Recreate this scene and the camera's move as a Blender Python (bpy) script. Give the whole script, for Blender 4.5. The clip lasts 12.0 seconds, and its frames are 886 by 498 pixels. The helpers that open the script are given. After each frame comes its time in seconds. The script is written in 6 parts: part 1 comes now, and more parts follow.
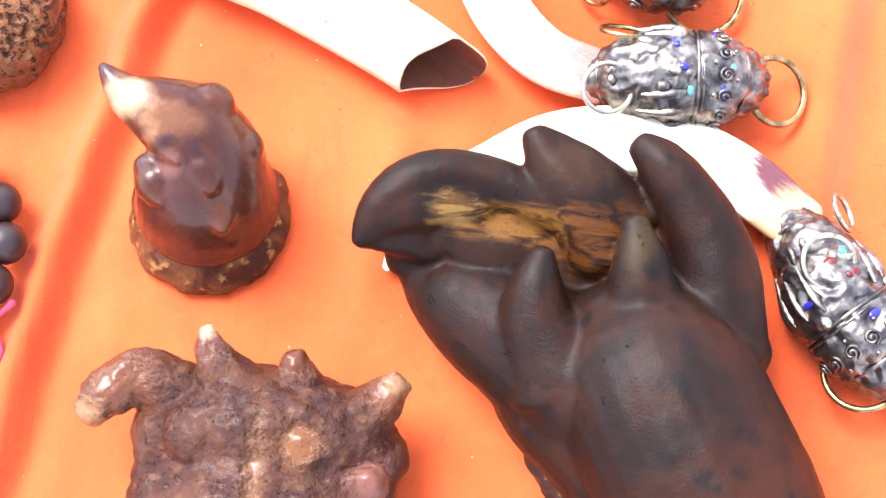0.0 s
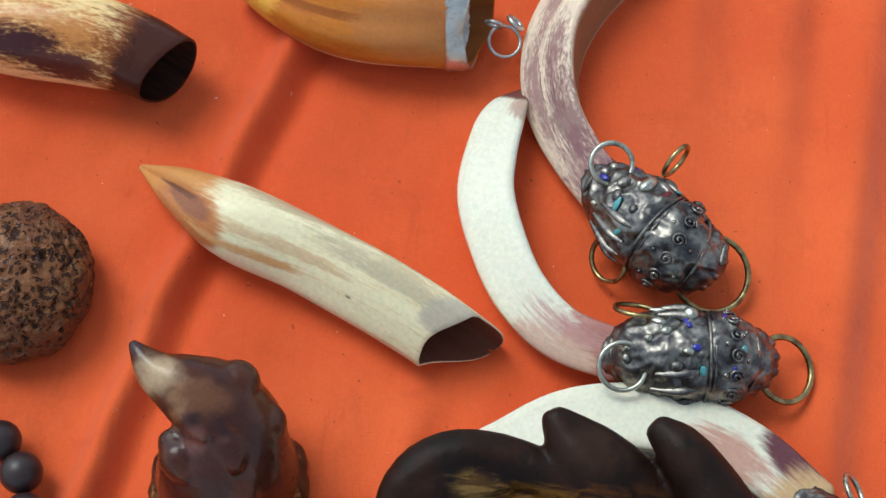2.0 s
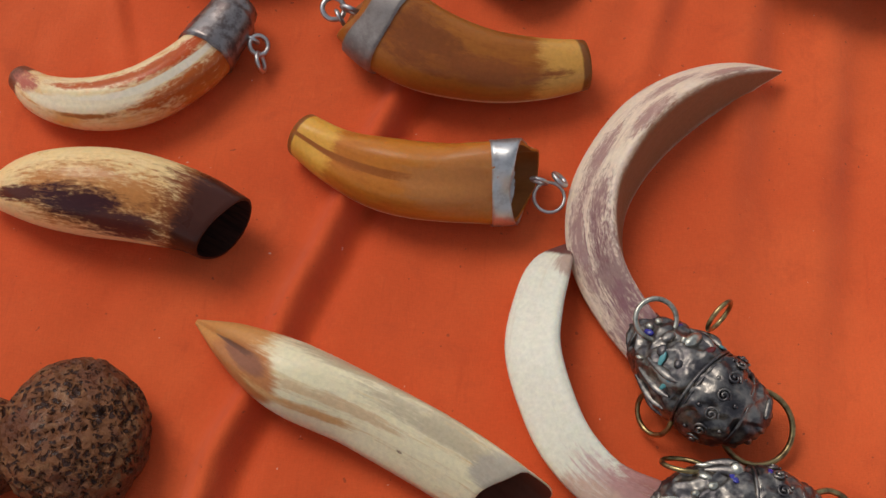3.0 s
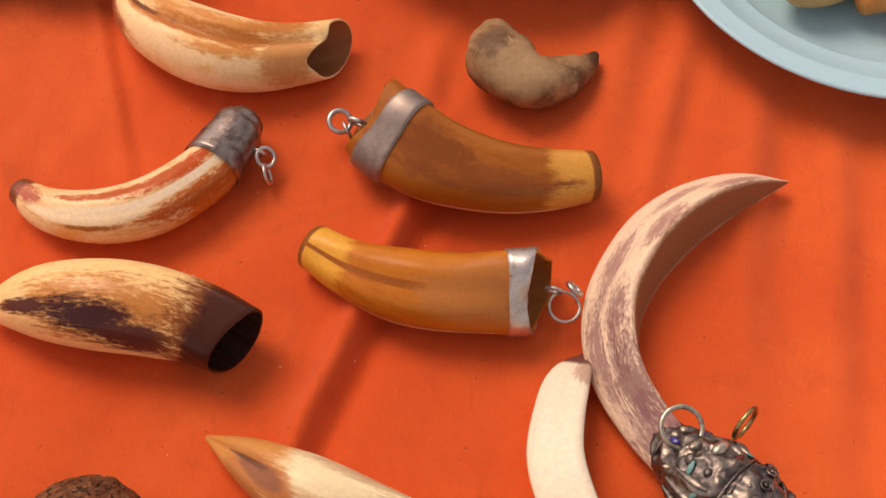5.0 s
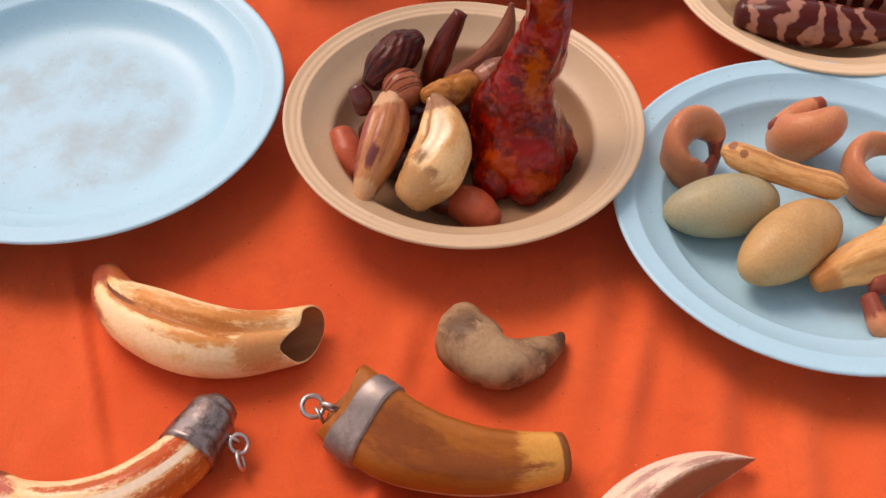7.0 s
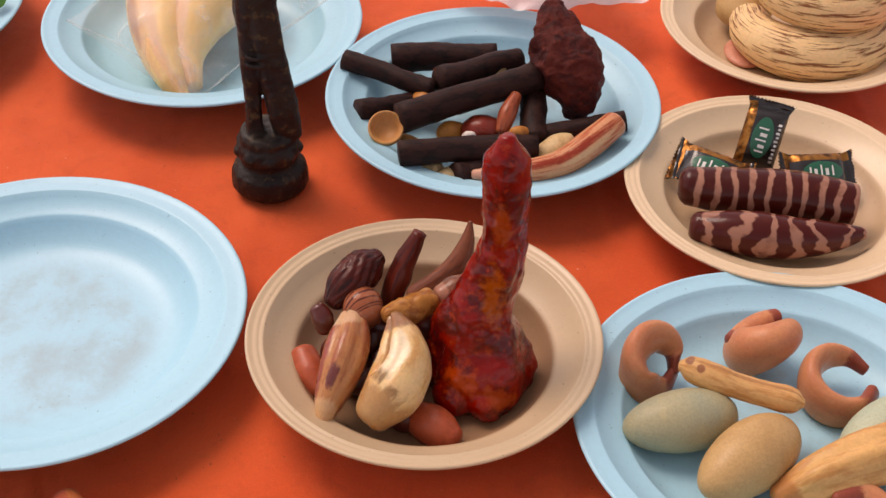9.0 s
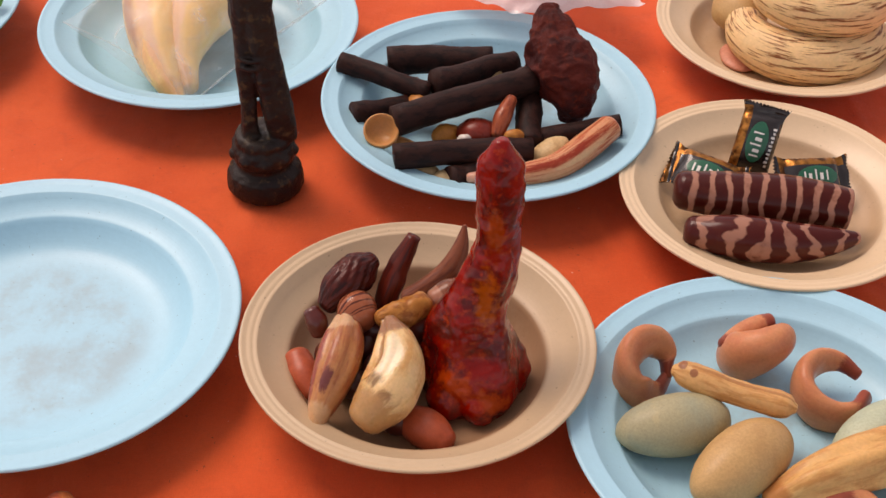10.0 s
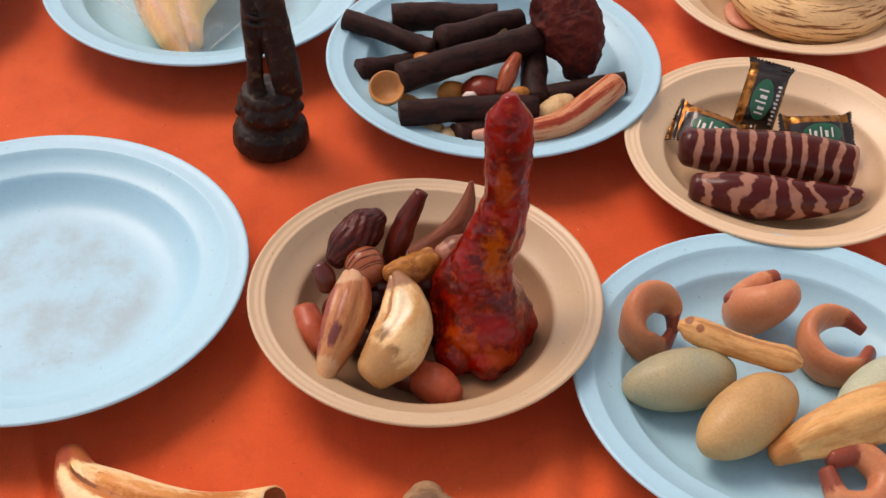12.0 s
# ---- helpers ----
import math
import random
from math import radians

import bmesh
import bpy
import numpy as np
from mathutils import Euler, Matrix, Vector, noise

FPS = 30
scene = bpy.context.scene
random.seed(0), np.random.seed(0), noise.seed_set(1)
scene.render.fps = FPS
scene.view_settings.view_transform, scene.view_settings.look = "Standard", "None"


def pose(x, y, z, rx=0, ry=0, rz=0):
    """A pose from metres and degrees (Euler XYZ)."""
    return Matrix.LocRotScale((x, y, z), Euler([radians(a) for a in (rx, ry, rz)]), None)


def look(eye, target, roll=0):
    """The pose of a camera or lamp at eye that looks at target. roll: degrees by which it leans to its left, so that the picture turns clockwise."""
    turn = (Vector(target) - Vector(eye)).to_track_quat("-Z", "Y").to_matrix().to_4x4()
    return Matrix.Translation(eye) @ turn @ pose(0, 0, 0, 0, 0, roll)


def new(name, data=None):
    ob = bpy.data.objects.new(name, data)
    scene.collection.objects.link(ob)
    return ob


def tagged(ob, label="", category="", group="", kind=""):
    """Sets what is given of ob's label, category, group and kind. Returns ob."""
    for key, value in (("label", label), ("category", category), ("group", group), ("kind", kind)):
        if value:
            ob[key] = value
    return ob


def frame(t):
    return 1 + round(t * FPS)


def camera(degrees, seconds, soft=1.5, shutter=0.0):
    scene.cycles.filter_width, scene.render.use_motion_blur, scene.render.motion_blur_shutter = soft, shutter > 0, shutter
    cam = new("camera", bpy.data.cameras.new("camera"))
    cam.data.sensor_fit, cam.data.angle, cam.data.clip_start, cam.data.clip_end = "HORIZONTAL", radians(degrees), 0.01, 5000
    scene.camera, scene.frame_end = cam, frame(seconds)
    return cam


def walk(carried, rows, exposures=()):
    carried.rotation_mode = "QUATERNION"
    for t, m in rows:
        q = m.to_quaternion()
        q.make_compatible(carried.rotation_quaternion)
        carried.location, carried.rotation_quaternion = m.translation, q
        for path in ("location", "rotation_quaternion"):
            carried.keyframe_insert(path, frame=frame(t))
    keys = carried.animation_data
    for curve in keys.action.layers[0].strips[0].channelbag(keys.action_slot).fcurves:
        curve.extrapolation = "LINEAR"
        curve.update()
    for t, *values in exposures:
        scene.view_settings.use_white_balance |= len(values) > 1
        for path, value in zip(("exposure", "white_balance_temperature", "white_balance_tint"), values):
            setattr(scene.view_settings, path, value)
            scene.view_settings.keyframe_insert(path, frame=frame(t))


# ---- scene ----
cam = camera(35.0, 12.0)
PATH = [
    (0, (0.058, -0.606, 0.513), (0.001, -0.13, -1.429), -1.8),
    (0.5, (0.056, -0.603, 0.511), (0.013, -0.11, -1.427), 0.2),
    (1, (0.05, -0.599, 0.515), (0.01, -0.097, -1.421), 0.8),
    (1.5, (0.044, -0.589, 0.522), (0.009, -0.004, -1.39), 2.1),
    (2, (0.039, -0.585, 0.533), (-0.006, 0.165, -1.32), 2.1),
    (2.5, (0.039, -0.576, 0.541), (-0.027, 0.254, -1.277), 0.8),
    (3, (0.032, -0.574, 0.554), (-0.075, 0.311, -1.236), -1.3),
    (3.2, (0.027, -0.572, 0.558), (-0.082, 0.321, -1.228), -1.0),
    (4.8, (-0.002, -0.585, 0.538), (-0.033, 0.451, -1.173), 2.9),
    (5, (-0.001, -0.584, 0.539), (-0.034, 0.483, -1.152), 2.7),
    (5.5, (-0.002, -0.58, 0.547), (-0.034, 0.56, -1.096), 2.5),
    (6, (-0.002, -0.579, 0.549), (-0.026, 0.604, -1.063), 2.7),
    (6.5, (0.001, -0.577, 0.555), (-0.028, 0.663, -1.014), 2.2),
    (7, (0.002, -0.577, 0.561), (-0.023, 0.766, -0.92), 2.3),
    (7.5, (0.002, -0.574, 0.572), (-0.035, 0.849, -0.833), 2.0),
    (7.7, (0.001, -0.575, 0.574), (-0.037, 0.879, -0.799), 1.8),
    (9.5, (0.016, -0.565, 0.584), (0.008, 0.957, -0.714), 2.1),
    (10, (0.016, -0.566, 0.585), (0.005, 0.953, -0.715), 2.2),
    (10.5, (0.01, -0.567, 0.586), (0.0, 0.943, -0.725), 2.4),
    (11, (0.01, -0.568, 0.585), (0.005, 0.94, -0.729), 2.5),
    (11.5, (0.008, -0.567, 0.583), (0.01, 0.934, -0.737), 2.5),
    (12, (0.009, -0.571, 0.583), (0.008, 0.915, -0.756), 2.5),
]
EXPOSURES = [(0, 2.28, 5900, 13), (0.5, 2.33, 5600, 5), (1.5, 1.91, 5750, 6), (1.7, 0.78, 5600, 0), (2.0, 0.18, 5550, -5), (2.5, -0.19, 5900, 3), (3.2, -0.36, 6500, 9),
             (4.8, 0.02, 8800, 28), (5.5, 0.06, 8800, 29), (6.5, 0.06, 7900, 31), (7.0, 0.22, 7600, 29), (7.7, 0.22, 7500, 28), (9.5, 0.18, 7400, 24), (12, 0.18, 7400, 25)]
walk(cam, [(t, look(eye, target, roll)) for t, eye, target, roll in PATH], EXPOSURES)

# ---- light ----
SUN_EL, SUN_AZ = radians(56), radians(-50)      # azimuth from +y towards +x
world = bpy.data.worlds.new("sky")
scene.world = world
world.use_nodes = True
wn = world.node_tree
sky = wn.nodes.new("ShaderNodeTexSky")
sky.sky_type, sky.sun_disc, sky.sun_elevation, sky.sun_rotation = "NISHITA", False, SUN_EL, SUN_AZ
soft_sky = wn.nodes.new("ShaderNodeHueSaturation")      # thin cloud: a paler sky
soft_sky.inputs["Saturation"].default_value = 0.35
wn.links.new(sky.outputs[0], soft_sky.inputs["Color"])
wn.links.new(soft_sky.outputs[0], wn.nodes["Background"].inputs[0])
wn.nodes["Background"].inputs[1].default_value = 0.15
sun_data = bpy.data.lights.new("sun", "SUN")
sun_data.energy, sun_data.angle, sun_data.color = 1.7, radians(30), (1.0, 0.92, 0.82)
sun = new("sun", sun_data)
sun_from = Vector((math.sin(SUN_AZ) * math.cos(SUN_EL), math.cos(SUN_AZ) * math.cos(SUN_EL), math.sin(SUN_EL)))
sun.matrix_world = look(sun_from * 5, (0, 0, 0))

# ---- node helpers ----
def material(name, rough=0.5, spec=0.5, metal=0.0, coat=0.0):
    m = bpy.data.materials.new(name)
    m.use_nodes = True
    b = m.node_tree.nodes["Principled BSDF"]
    b.inputs["Roughness"].default_value = rough
    b.inputs["Specular IOR Level"].default_value = spec
    b.inputs["Metallic"].default_value = metal
    b.inputs["Coat Weight"].default_value = coat * 0.5
    b.inputs["Coat Roughness"].default_value = 0.11
    return m, m.node_tree, b


def node(nt, kind, *values, **props):
    n = nt.nodes.new(kind)
    for k, v in props.items():
        setattr(n, k, v)
    for i, v in enumerate(values):
        if v is None:
            continue
        if isinstance(v, bpy.types.NodeSocket):
            nt.links.new(v, n.inputs[i])
        else:
            n.inputs[i].default_value = v
    return n


def mth(nt, op, a, b=0.0, c=0.0):
    return node(nt, "ShaderNodeMath", a, b, c, operation=op).outputs[0]


def rgb(c):
    return (c[0], c[1], c[2], 1.0)


def mixc(nt, f, a, b):
    n = nt.nodes.new("ShaderNodeMix")
    n.data_type = "RGBA"
    for i, v in ((0, f), (6, a), (7, b)):
        if isinstance(v, bpy.types.NodeSocket):
            nt.links.new(v, n.inputs[i])
        else:
            n.inputs[i].default_value = v if i == 0 else rgb(v)
    return n.outputs[2]


def smooth(nt, v, lo, hi):
    n = node(nt, "ShaderNodeMapRange", v, lo, hi, 0.0, 1.0, interpolation_type="SMOOTHSTEP")
    return n.outputs[0]


def noise_of(nt, vec, scale, detail=4.0, rough=0.55, dist=0.0):
    n = nt.nodes.new("ShaderNodeTexNoise")
    if vec is not None:
        nt.links.new(vec, n.inputs["Vector"])
    n.inputs["Scale"].default_value = scale
    n.inputs["Detail"].default_value = detail
    n.inputs["Roughness"].default_value = rough
    n.inputs["Distortion"].default_value = dist
    return n.outputs["Fac"]


def bump(nt, bsdf, height, strength, distance):
    n = nt.nodes.new("ShaderNodeBump")
    n.inputs["Strength"].default_value = strength
    n.inputs["Distance"].default_value = distance
    nt.links.new(height, n.inputs["Height"])
    nt.links.new(n.outputs[0], bsdf.inputs["Normal"])


def organic(name, base, second, patches=(), rough=0.4, coat=0.1, streak=(5, 26), streak_at=(0.45, 0.62),
            relief=0.0006, blotch=None, pits=0.0, fine=500, glow=0.15):
    """Bone, ivory, horn: streaks run along the piece; patches are (along, round, half length, half width, colour, raggedness)."""
    m, nt, b = material(name, rough, 0.16, 0, coat)
    b.inputs["Subsurface Weight"].default_value = glow
    b.inputs["Subsurface Radius"].default_value = (1.0, 0.45, 0.2)
    b.inputs["Subsurface Scale"].default_value = 0.003
    tc = nt.nodes.new("ShaderNodeTexCoord")
    sep = node(nt, "ShaderNodeSeparateXYZ", tc.outputs["UV"])
    u, v = sep.outputs[0], sep.outputs[1]
    sv = node(nt, "ShaderNodeCombineXYZ", mth(nt, "MULTIPLY", u, streak[0]), mth(nt, "MULTIPLY", v, streak[1]), 0.0).outputs[0]
    st = noise_of(nt, sv, 1.0, 5.0, 0.6, 0.3)
    ob = tc.outputs["Object"]
    big = noise_of(nt, ob, 60, 3.0)
    small = noise_of(nt, ob, fine, 4.0)
    col = mixc(nt, smooth(nt, st, *streak_at), base, second)
    if blotch:
        col = mixc(nt, smooth(nt, big, 0.5, 0.72), col, blotch)
    ragged = noise_of(nt, node(nt, "ShaderNodeCombineXYZ", mth(nt, "MULTIPLY", u, streak[0] * 5.0), mth(nt, "MULTIPLY", v, streak[1] * 2.4), 4.0).outputs[0], 1.0, 7.0, 0.68, 0.5)
    wear = mth(nt, "ADD", mth(nt, "MULTIPLY", st, 0.5), mth(nt, "ADD", mth(nt, "MULTIPLY", big, 0.3), mth(nt, "MULTIPLY", ragged, 0.7)))
    for (u0, v0, ru, rv, c, rag) in patches:
        a = mth(nt, "DIVIDE", mth(nt, "SUBTRACT", u, u0), ru)
        d = mth(nt, "DIVIDE", mth(nt, "SUBTRACT", v, v0), rv)
        e = mth(nt, "ADD", mth(nt, "MULTIPLY", a, a), mth(nt, "MULTIPLY", d, d))
        e = mth(nt, "ADD", e, mth(nt, "MULTIPLY", mth(nt, "SUBTRACT", wear, 0.75), rag * 2.2))
        f = smooth(nt, e, 1.15 + 0.22 * rag, 0.75 - 0.20 * rag)
        col = mixc(nt, mth(nt, "MULTIPLY", f, 0.78) if rag >= 3 else f, col, c)
    dark = node(nt, "ShaderNodeHueSaturation", 0.5, 1.0, mth(nt, "ADD", mth(nt, "MULTIPLY", small, 0.35), 0.82), 1.0, col).outputs[0]
    nt.links.new(dark, b.inputs["Base Color"])
    h = mth(nt, "ADD", mth(nt, "MULTIPLY", st, 0.6), mth(nt, "MULTIPLY", small, 0.35))
    if pits:
        vo = node(nt, "ShaderNodeTexVoronoi", ob)
        vo.inputs["Scale"].default_value = pits
        h = mth(nt, "ADD", h, mth(nt, "MULTIPLY", smooth(nt, vo.outputs["Distance"], 0.05, 0.4), 1.6))
    bump(nt, b, h, 0.6, relief)
    nt.links.new(mth(nt, "ADD", mth(nt, "MULTIPLY", big, 0.35), rough - 0.15), b.inputs["Roughness"])
    return m


def rocky(name, base, second, third=None, scale=55, rough=0.6, coat=0.0, relief=0.001, fine=380, pits=0.0, pit_col=None, at=(0.42, 0.62), pit_at=(0.18, 0.34), spots=(), spec=0.25, polish=0.0):
    """Blotched solid: two colours by noise, fine grain, optional pits; spots are (centre, radii, colour, raggedness[, streak colour])."""
    m, nt, b = material(name, rough, spec, 0, coat)
    tc = nt.nodes.new("ShaderNodeTexCoord")
    ob = tc.outputs["Object"]
    big = noise_of(nt, ob, scale, 5.0, 0.6, 0.4)
    mid = noise_of(nt, ob, scale * 2.7, 4.0)
    small = noise_of(nt, ob, fine, 5.0, 0.65)
    col = mixc(nt, smooth(nt, big, *at), base, second)
    if third:
        col = mixc(nt, smooth(nt, mid, 0.55, 0.7), col, third)
    h = mth(nt, "ADD", mth(nt, "MULTIPLY", mid, 0.5), mth(nt, "MULTIPLY", small, 0.5))
    if pits:
        warp = node(nt, "ShaderNodeVectorMath", ob, operation="ADD")
        nn = nt.nodes.new("ShaderNodeTexNoise")
        nt.links.new(ob, nn.inputs["Vector"])
        nn.inputs["Scale"].default_value = pits * 0.9
        sc = node(nt, "ShaderNodeVectorMath", nn.outputs["Color"], operation="SCALE")
        sc.inputs["Scale"].default_value = 2.4 / pits
        nt.links.new(sc.outputs[0], warp.inputs[1])
        vo = node(nt, "ShaderNodeTexVoronoi", warp.outputs[0])
        vo.inputs["Scale"].default_value = pits
        hole = smooth(nt, mth(nt, "ADD", vo.outputs["Distance"], mth(nt, "MULTIPLY", mth(nt, "SUBTRACT", big, 0.45), 0.9)), *pit_at)
        h = mth(nt, "ADD", h, mth(nt, "MULTIPLY", hole, 1.4))
        col = mixc(nt, hole, pit_col or tuple(x * 0.35 for x in base), col)
    rgh = mth(nt, "ADD", mth(nt, "MULTIPLY", mid, 0.3), rough - 0.15)
    if spots:
        place = nt.nodes.new("ShaderNodeNewGeometry").outputs["Position"]
        grain = noise_of(nt, node(nt, "ShaderNodeMapping", place, (0, 0, 0), (0, 0, 0.22), (0.16, 1.0, 1.0)).outputs[0], 260, 5.0, 0.65, 0.6)
        cover = None
        for sp in spots:
            c, r, colour, rag = sp[:4]
            off = node(nt, "ShaderNodeVectorMath", place, c, operation="SUBTRACT").outputs[0]
            off = node(nt, "ShaderNodeVectorMath", off, r if isinstance(r, tuple) else (r, r, r), operation="DIVIDE").outputs[0]
            d = node(nt, "ShaderNodeVectorMath", off, operation="LENGTH").outputs["Value"]
            d = mth(nt, "ADD", d, mth(nt, "MULTIPLY", mth(nt, "SUBTRACT", mth(nt, "ADD", mid, grain if len(sp) > 4 else big), 1.0), rag))
            f = smooth(nt, d, 1.15, 0.45)
            if len(sp) > 4:
                colour = mixc(nt, smooth(nt, grain, 0.42, 0.60), colour, sp[4])
            col = mixc(nt, f, col, colour)
            cover = f if cover is None else mth(nt, "MAXIMUM", cover, f)
        h = mth(nt, "MULTIPLY", h, mth(nt, "SUBTRACT", 1.0, mth(nt, "MULTIPLY", cover, polish)))
        rgh = mth(nt, "SUBTRACT", rgh, mth(nt, "MULTIPLY", cover, polish * 0.22))
    col = node(nt, "ShaderNodeHueSaturation", 0.5, 1.05, mth(nt, "ADD", mth(nt, "MULTIPLY", small, 0.6), 0.7), 1.0, col).outputs[0]
    nt.links.new(col, b.inputs["Base Color"])
    bump(nt, b, h, 0.8, relief)
    nt.links.new(rgh, b.inputs["Roughness"])
    return m


def plastic(name, base, well_col, rough=0.38, reach=(0.075, 0.05), ragged=(0.40, 0.72), amount=0.85):
    m, nt, b = material(name, rough, 0.5)
    tc = nt.nodes.new("ShaderNodeTexCoord")
    ob = tc.outputs["Object"]
    sp = node(nt, "ShaderNodeSeparateXYZ", ob)
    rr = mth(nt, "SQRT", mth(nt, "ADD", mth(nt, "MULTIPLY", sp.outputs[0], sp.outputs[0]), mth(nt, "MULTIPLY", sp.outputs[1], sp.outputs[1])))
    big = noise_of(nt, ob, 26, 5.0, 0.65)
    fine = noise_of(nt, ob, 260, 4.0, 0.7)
    # second colour fills the well: ragged grey stains on blue, near-even brown on beige
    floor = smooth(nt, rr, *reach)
    well_mix = mth(nt, "MULTIPLY", floor, smooth(nt, big, *ragged))
    col = mixc(nt, mth(nt, "MULTIPLY", well_mix, amount), base, well_col)
    speck = smooth(nt, noise_of(nt, ob, 420, 2.0), 0.70, 0.76)
    col = mixc(nt, mth(nt, "MULTIPLY", speck, 0.5), col, tuple(x * 0.4 for x in well_col))
    col = node(nt, "ShaderNodeHueSaturation", 0.5, 1.0, mth(nt, "ADD", mth(nt, "MULTIPLY", fine, 0.12), 0.94), 1.0, col).outputs[0]
    nt.links.new(col, b.inputs["Base Color"])
    rings = node(nt, "ShaderNodeTexWave", node(nt, "ShaderNodeCombineXYZ", rr, 0.0, 0.0).outputs[0])
    rings.inputs["Scale"].default_value = 160
    bump(nt, b, mth(nt, "ADD", mth(nt, "MULTIPLY", rings.outputs["Fac"], 0.12), fine), 0.15, 0.0004)
    nt.links.new(mth(nt, "ADD", mth(nt, "MULTIPLY", big, 0.25), rough - 0.1), b.inputs["Roughness"])
    b.inputs["Subsurface Weight"].default_value = 0.0
    return m


def metal(name, base, tarnish, rough=0.38, scale=160, at=(0.42, 0.62)):
    m, nt, b = material(name, rough, 0.5, 1.0)
    ob = nt.nodes.new("ShaderNodeTexCoord").outputs["Object"]
    n1 = noise_of(nt, ob, scale, 5.0, 0.65)
    n2 = noise_of(nt, ob, 900, 3.0)
    nt.links.new(mixc(nt, smooth(nt, n1, *at), base, tarnish), b.inputs["Base Color"])
    nt.links.new(mth(nt, "ADD", mth(nt, "MULTIPLY", n1, 0.4), rough - 0.2), b.inputs["Roughness"])
    bump(nt, b, mth(nt, "ADD", n1, mth(nt, "MULTIPLY", n2, 0.4)), 0.35, 0.0005)
    return m


def flat(name, base, rough=0.5, coat=0.0):
    m, nt, b = material(name, rough, 0.5, 0, coat)
    ob = nt.nodes.new("ShaderNodeTexCoord").outputs["Object"]
    n1 = noise_of(nt, ob, 300, 4.0)
    nt.links.new(node(nt, "ShaderNodeHueSaturation", 0.5, 1.0, mth(nt, "ADD", mth(nt, "MULTIPLY", n1, 0.3), 0.85), 1.0, rgb(base)).outputs[0], b.inputs["Base Color"])
    bump(nt, b, n1, 0.2, 0.0004)
    return m


def cloth_material():
    m, nt, b = material("orange_cotton", 0.85, 0.2)
    b.inputs["Sheen Weight"].default_value = 0.15
    ob = nt.nodes.new("ShaderNodeTexCoord").outputs["Object"]
    big = noise_of(nt, ob, 9, 4.0, 0.5)
    mid = noise_of(nt, ob, 70, 4.0)
    weave = mth(nt, "ADD", noise_of(nt, node(nt, "ShaderNodeMapping", ob, (0, 0, 0), (0, 0, 0), (1.0, 0.22, 1.0)).outputs[0], 1500, 2.0),
                noise_of(nt, node(nt, "ShaderNodeMapping", ob, (0, 0, 0), (0, 0, 0), (0.22, 1.0, 1.0)).outputs[0], 1500, 2.0))
    col = mixc(nt, smooth(nt, big, 0.35, 0.7), (0.66, 0.090, 0.021), (0.78, 0.126, 0.032))
    slub = smooth(nt, noise_of(nt, node(nt, "ShaderNodeMapping", ob, (0, 0, 0), (0, 0, 0), (1.0, 0.12, 1.0)).outputs[0], 240, 3.0), 0.58, 0.78)
    col = mixc(nt, mth(nt, "MULTIPLY", slub, 0.22), col, (0.50, 0.06, 0.015))
    grime = smooth(nt, noise_of(nt, ob, 38, 6.0, 0.7, 0.6), 0.50, 0.72)
    col = mixc(nt, mth(nt, "MULTIPLY", grime, 0.30), col, (0.46, 0.060, 0.018))
    pale = smooth(nt, noise_of(nt, ob, 120, 5.0, 0.7), 0.52, 0.72)
    col = mixc(nt, mth(nt, "MULTIPLY", pale, 0.12), col, (0.84, 0.19, 0.06))
    dots = smooth(nt, noise_of(nt, ob, 330, 1.0), 0.762, 0.785)
    col = mixc(nt, mth(nt, "MULTIPLY", dots, 0.55), col, (0.22, 0.04, 0.02))
    lint = smooth(nt, noise_of(nt, ob, 520, 0.0), 0.89, 0.905)
    col = mixc(nt, mth(nt, "MULTIPLY", lint, 0.45), col, (0.80, 0.62, 0.52))
    col = node(nt, "ShaderNodeHueSaturation", 0.5, 1.0, mth(nt, "ADD", mth(nt, "MULTIPLY", weave, 0.16), 0.84), 1.0, col).outputs[0]
    nt.links.new(col, b.inputs["Base Color"])
    bump(nt, b, mth(nt, "ADD", mth(nt, "MULTIPLY", weave, 0.5), mid), 0.5, 0.0008)
    return m


# ---- geometry helpers ----
ORIGIN = {}


def finish(name, bm, mats, at, parent=None, smooth_shade=True):
    bmesh.ops.recalc_face_normals(bm, faces=bm.faces)
    me = bpy.data.meshes.new(name)
    for v in bm.verts:
        v.co -= at
    bm.to_mesh(me)
    bm.free()
    if smooth_shade:
        me.polygons.foreach_set("use_smooth", [True] * len(me.polygons))
    for m in (mats if isinstance(mats, (list, tuple)) else [mats]):
        me.materials.append(m)
    return new(name, me)


def thing(name, bm, mats, label, category, group="", kind=""):
    """A top-level mesh with its origin at its base."""
    xs = [v.co for v in bm.verts]
    at = Vector((sum(c.x for c in xs) / len(xs), sum(c.y for c in xs) / len(xs), min(c.z for c in xs)))
    ob = finish(name, bm, mats, at)
    ob.location = at
    ORIGIN[ob] = at
    return tagged(ob, label, category, group, kind)


def holder(name, at, label, category, group=""):
    ob = new(name)
    ob.empty_display_size = 0.02
    ob.location = at
    ORIGIN[ob] = Vector(at)
    return tagged(ob, label, category, group)


def part(name, bm, mats, parent, label=""):
    ob = finish(name, bm, mats, ORIGIN[parent])
    ob.parent = parent
    ORIGIN[ob] = ORIGIN[parent]
    return tagged(ob, label) if label else ob


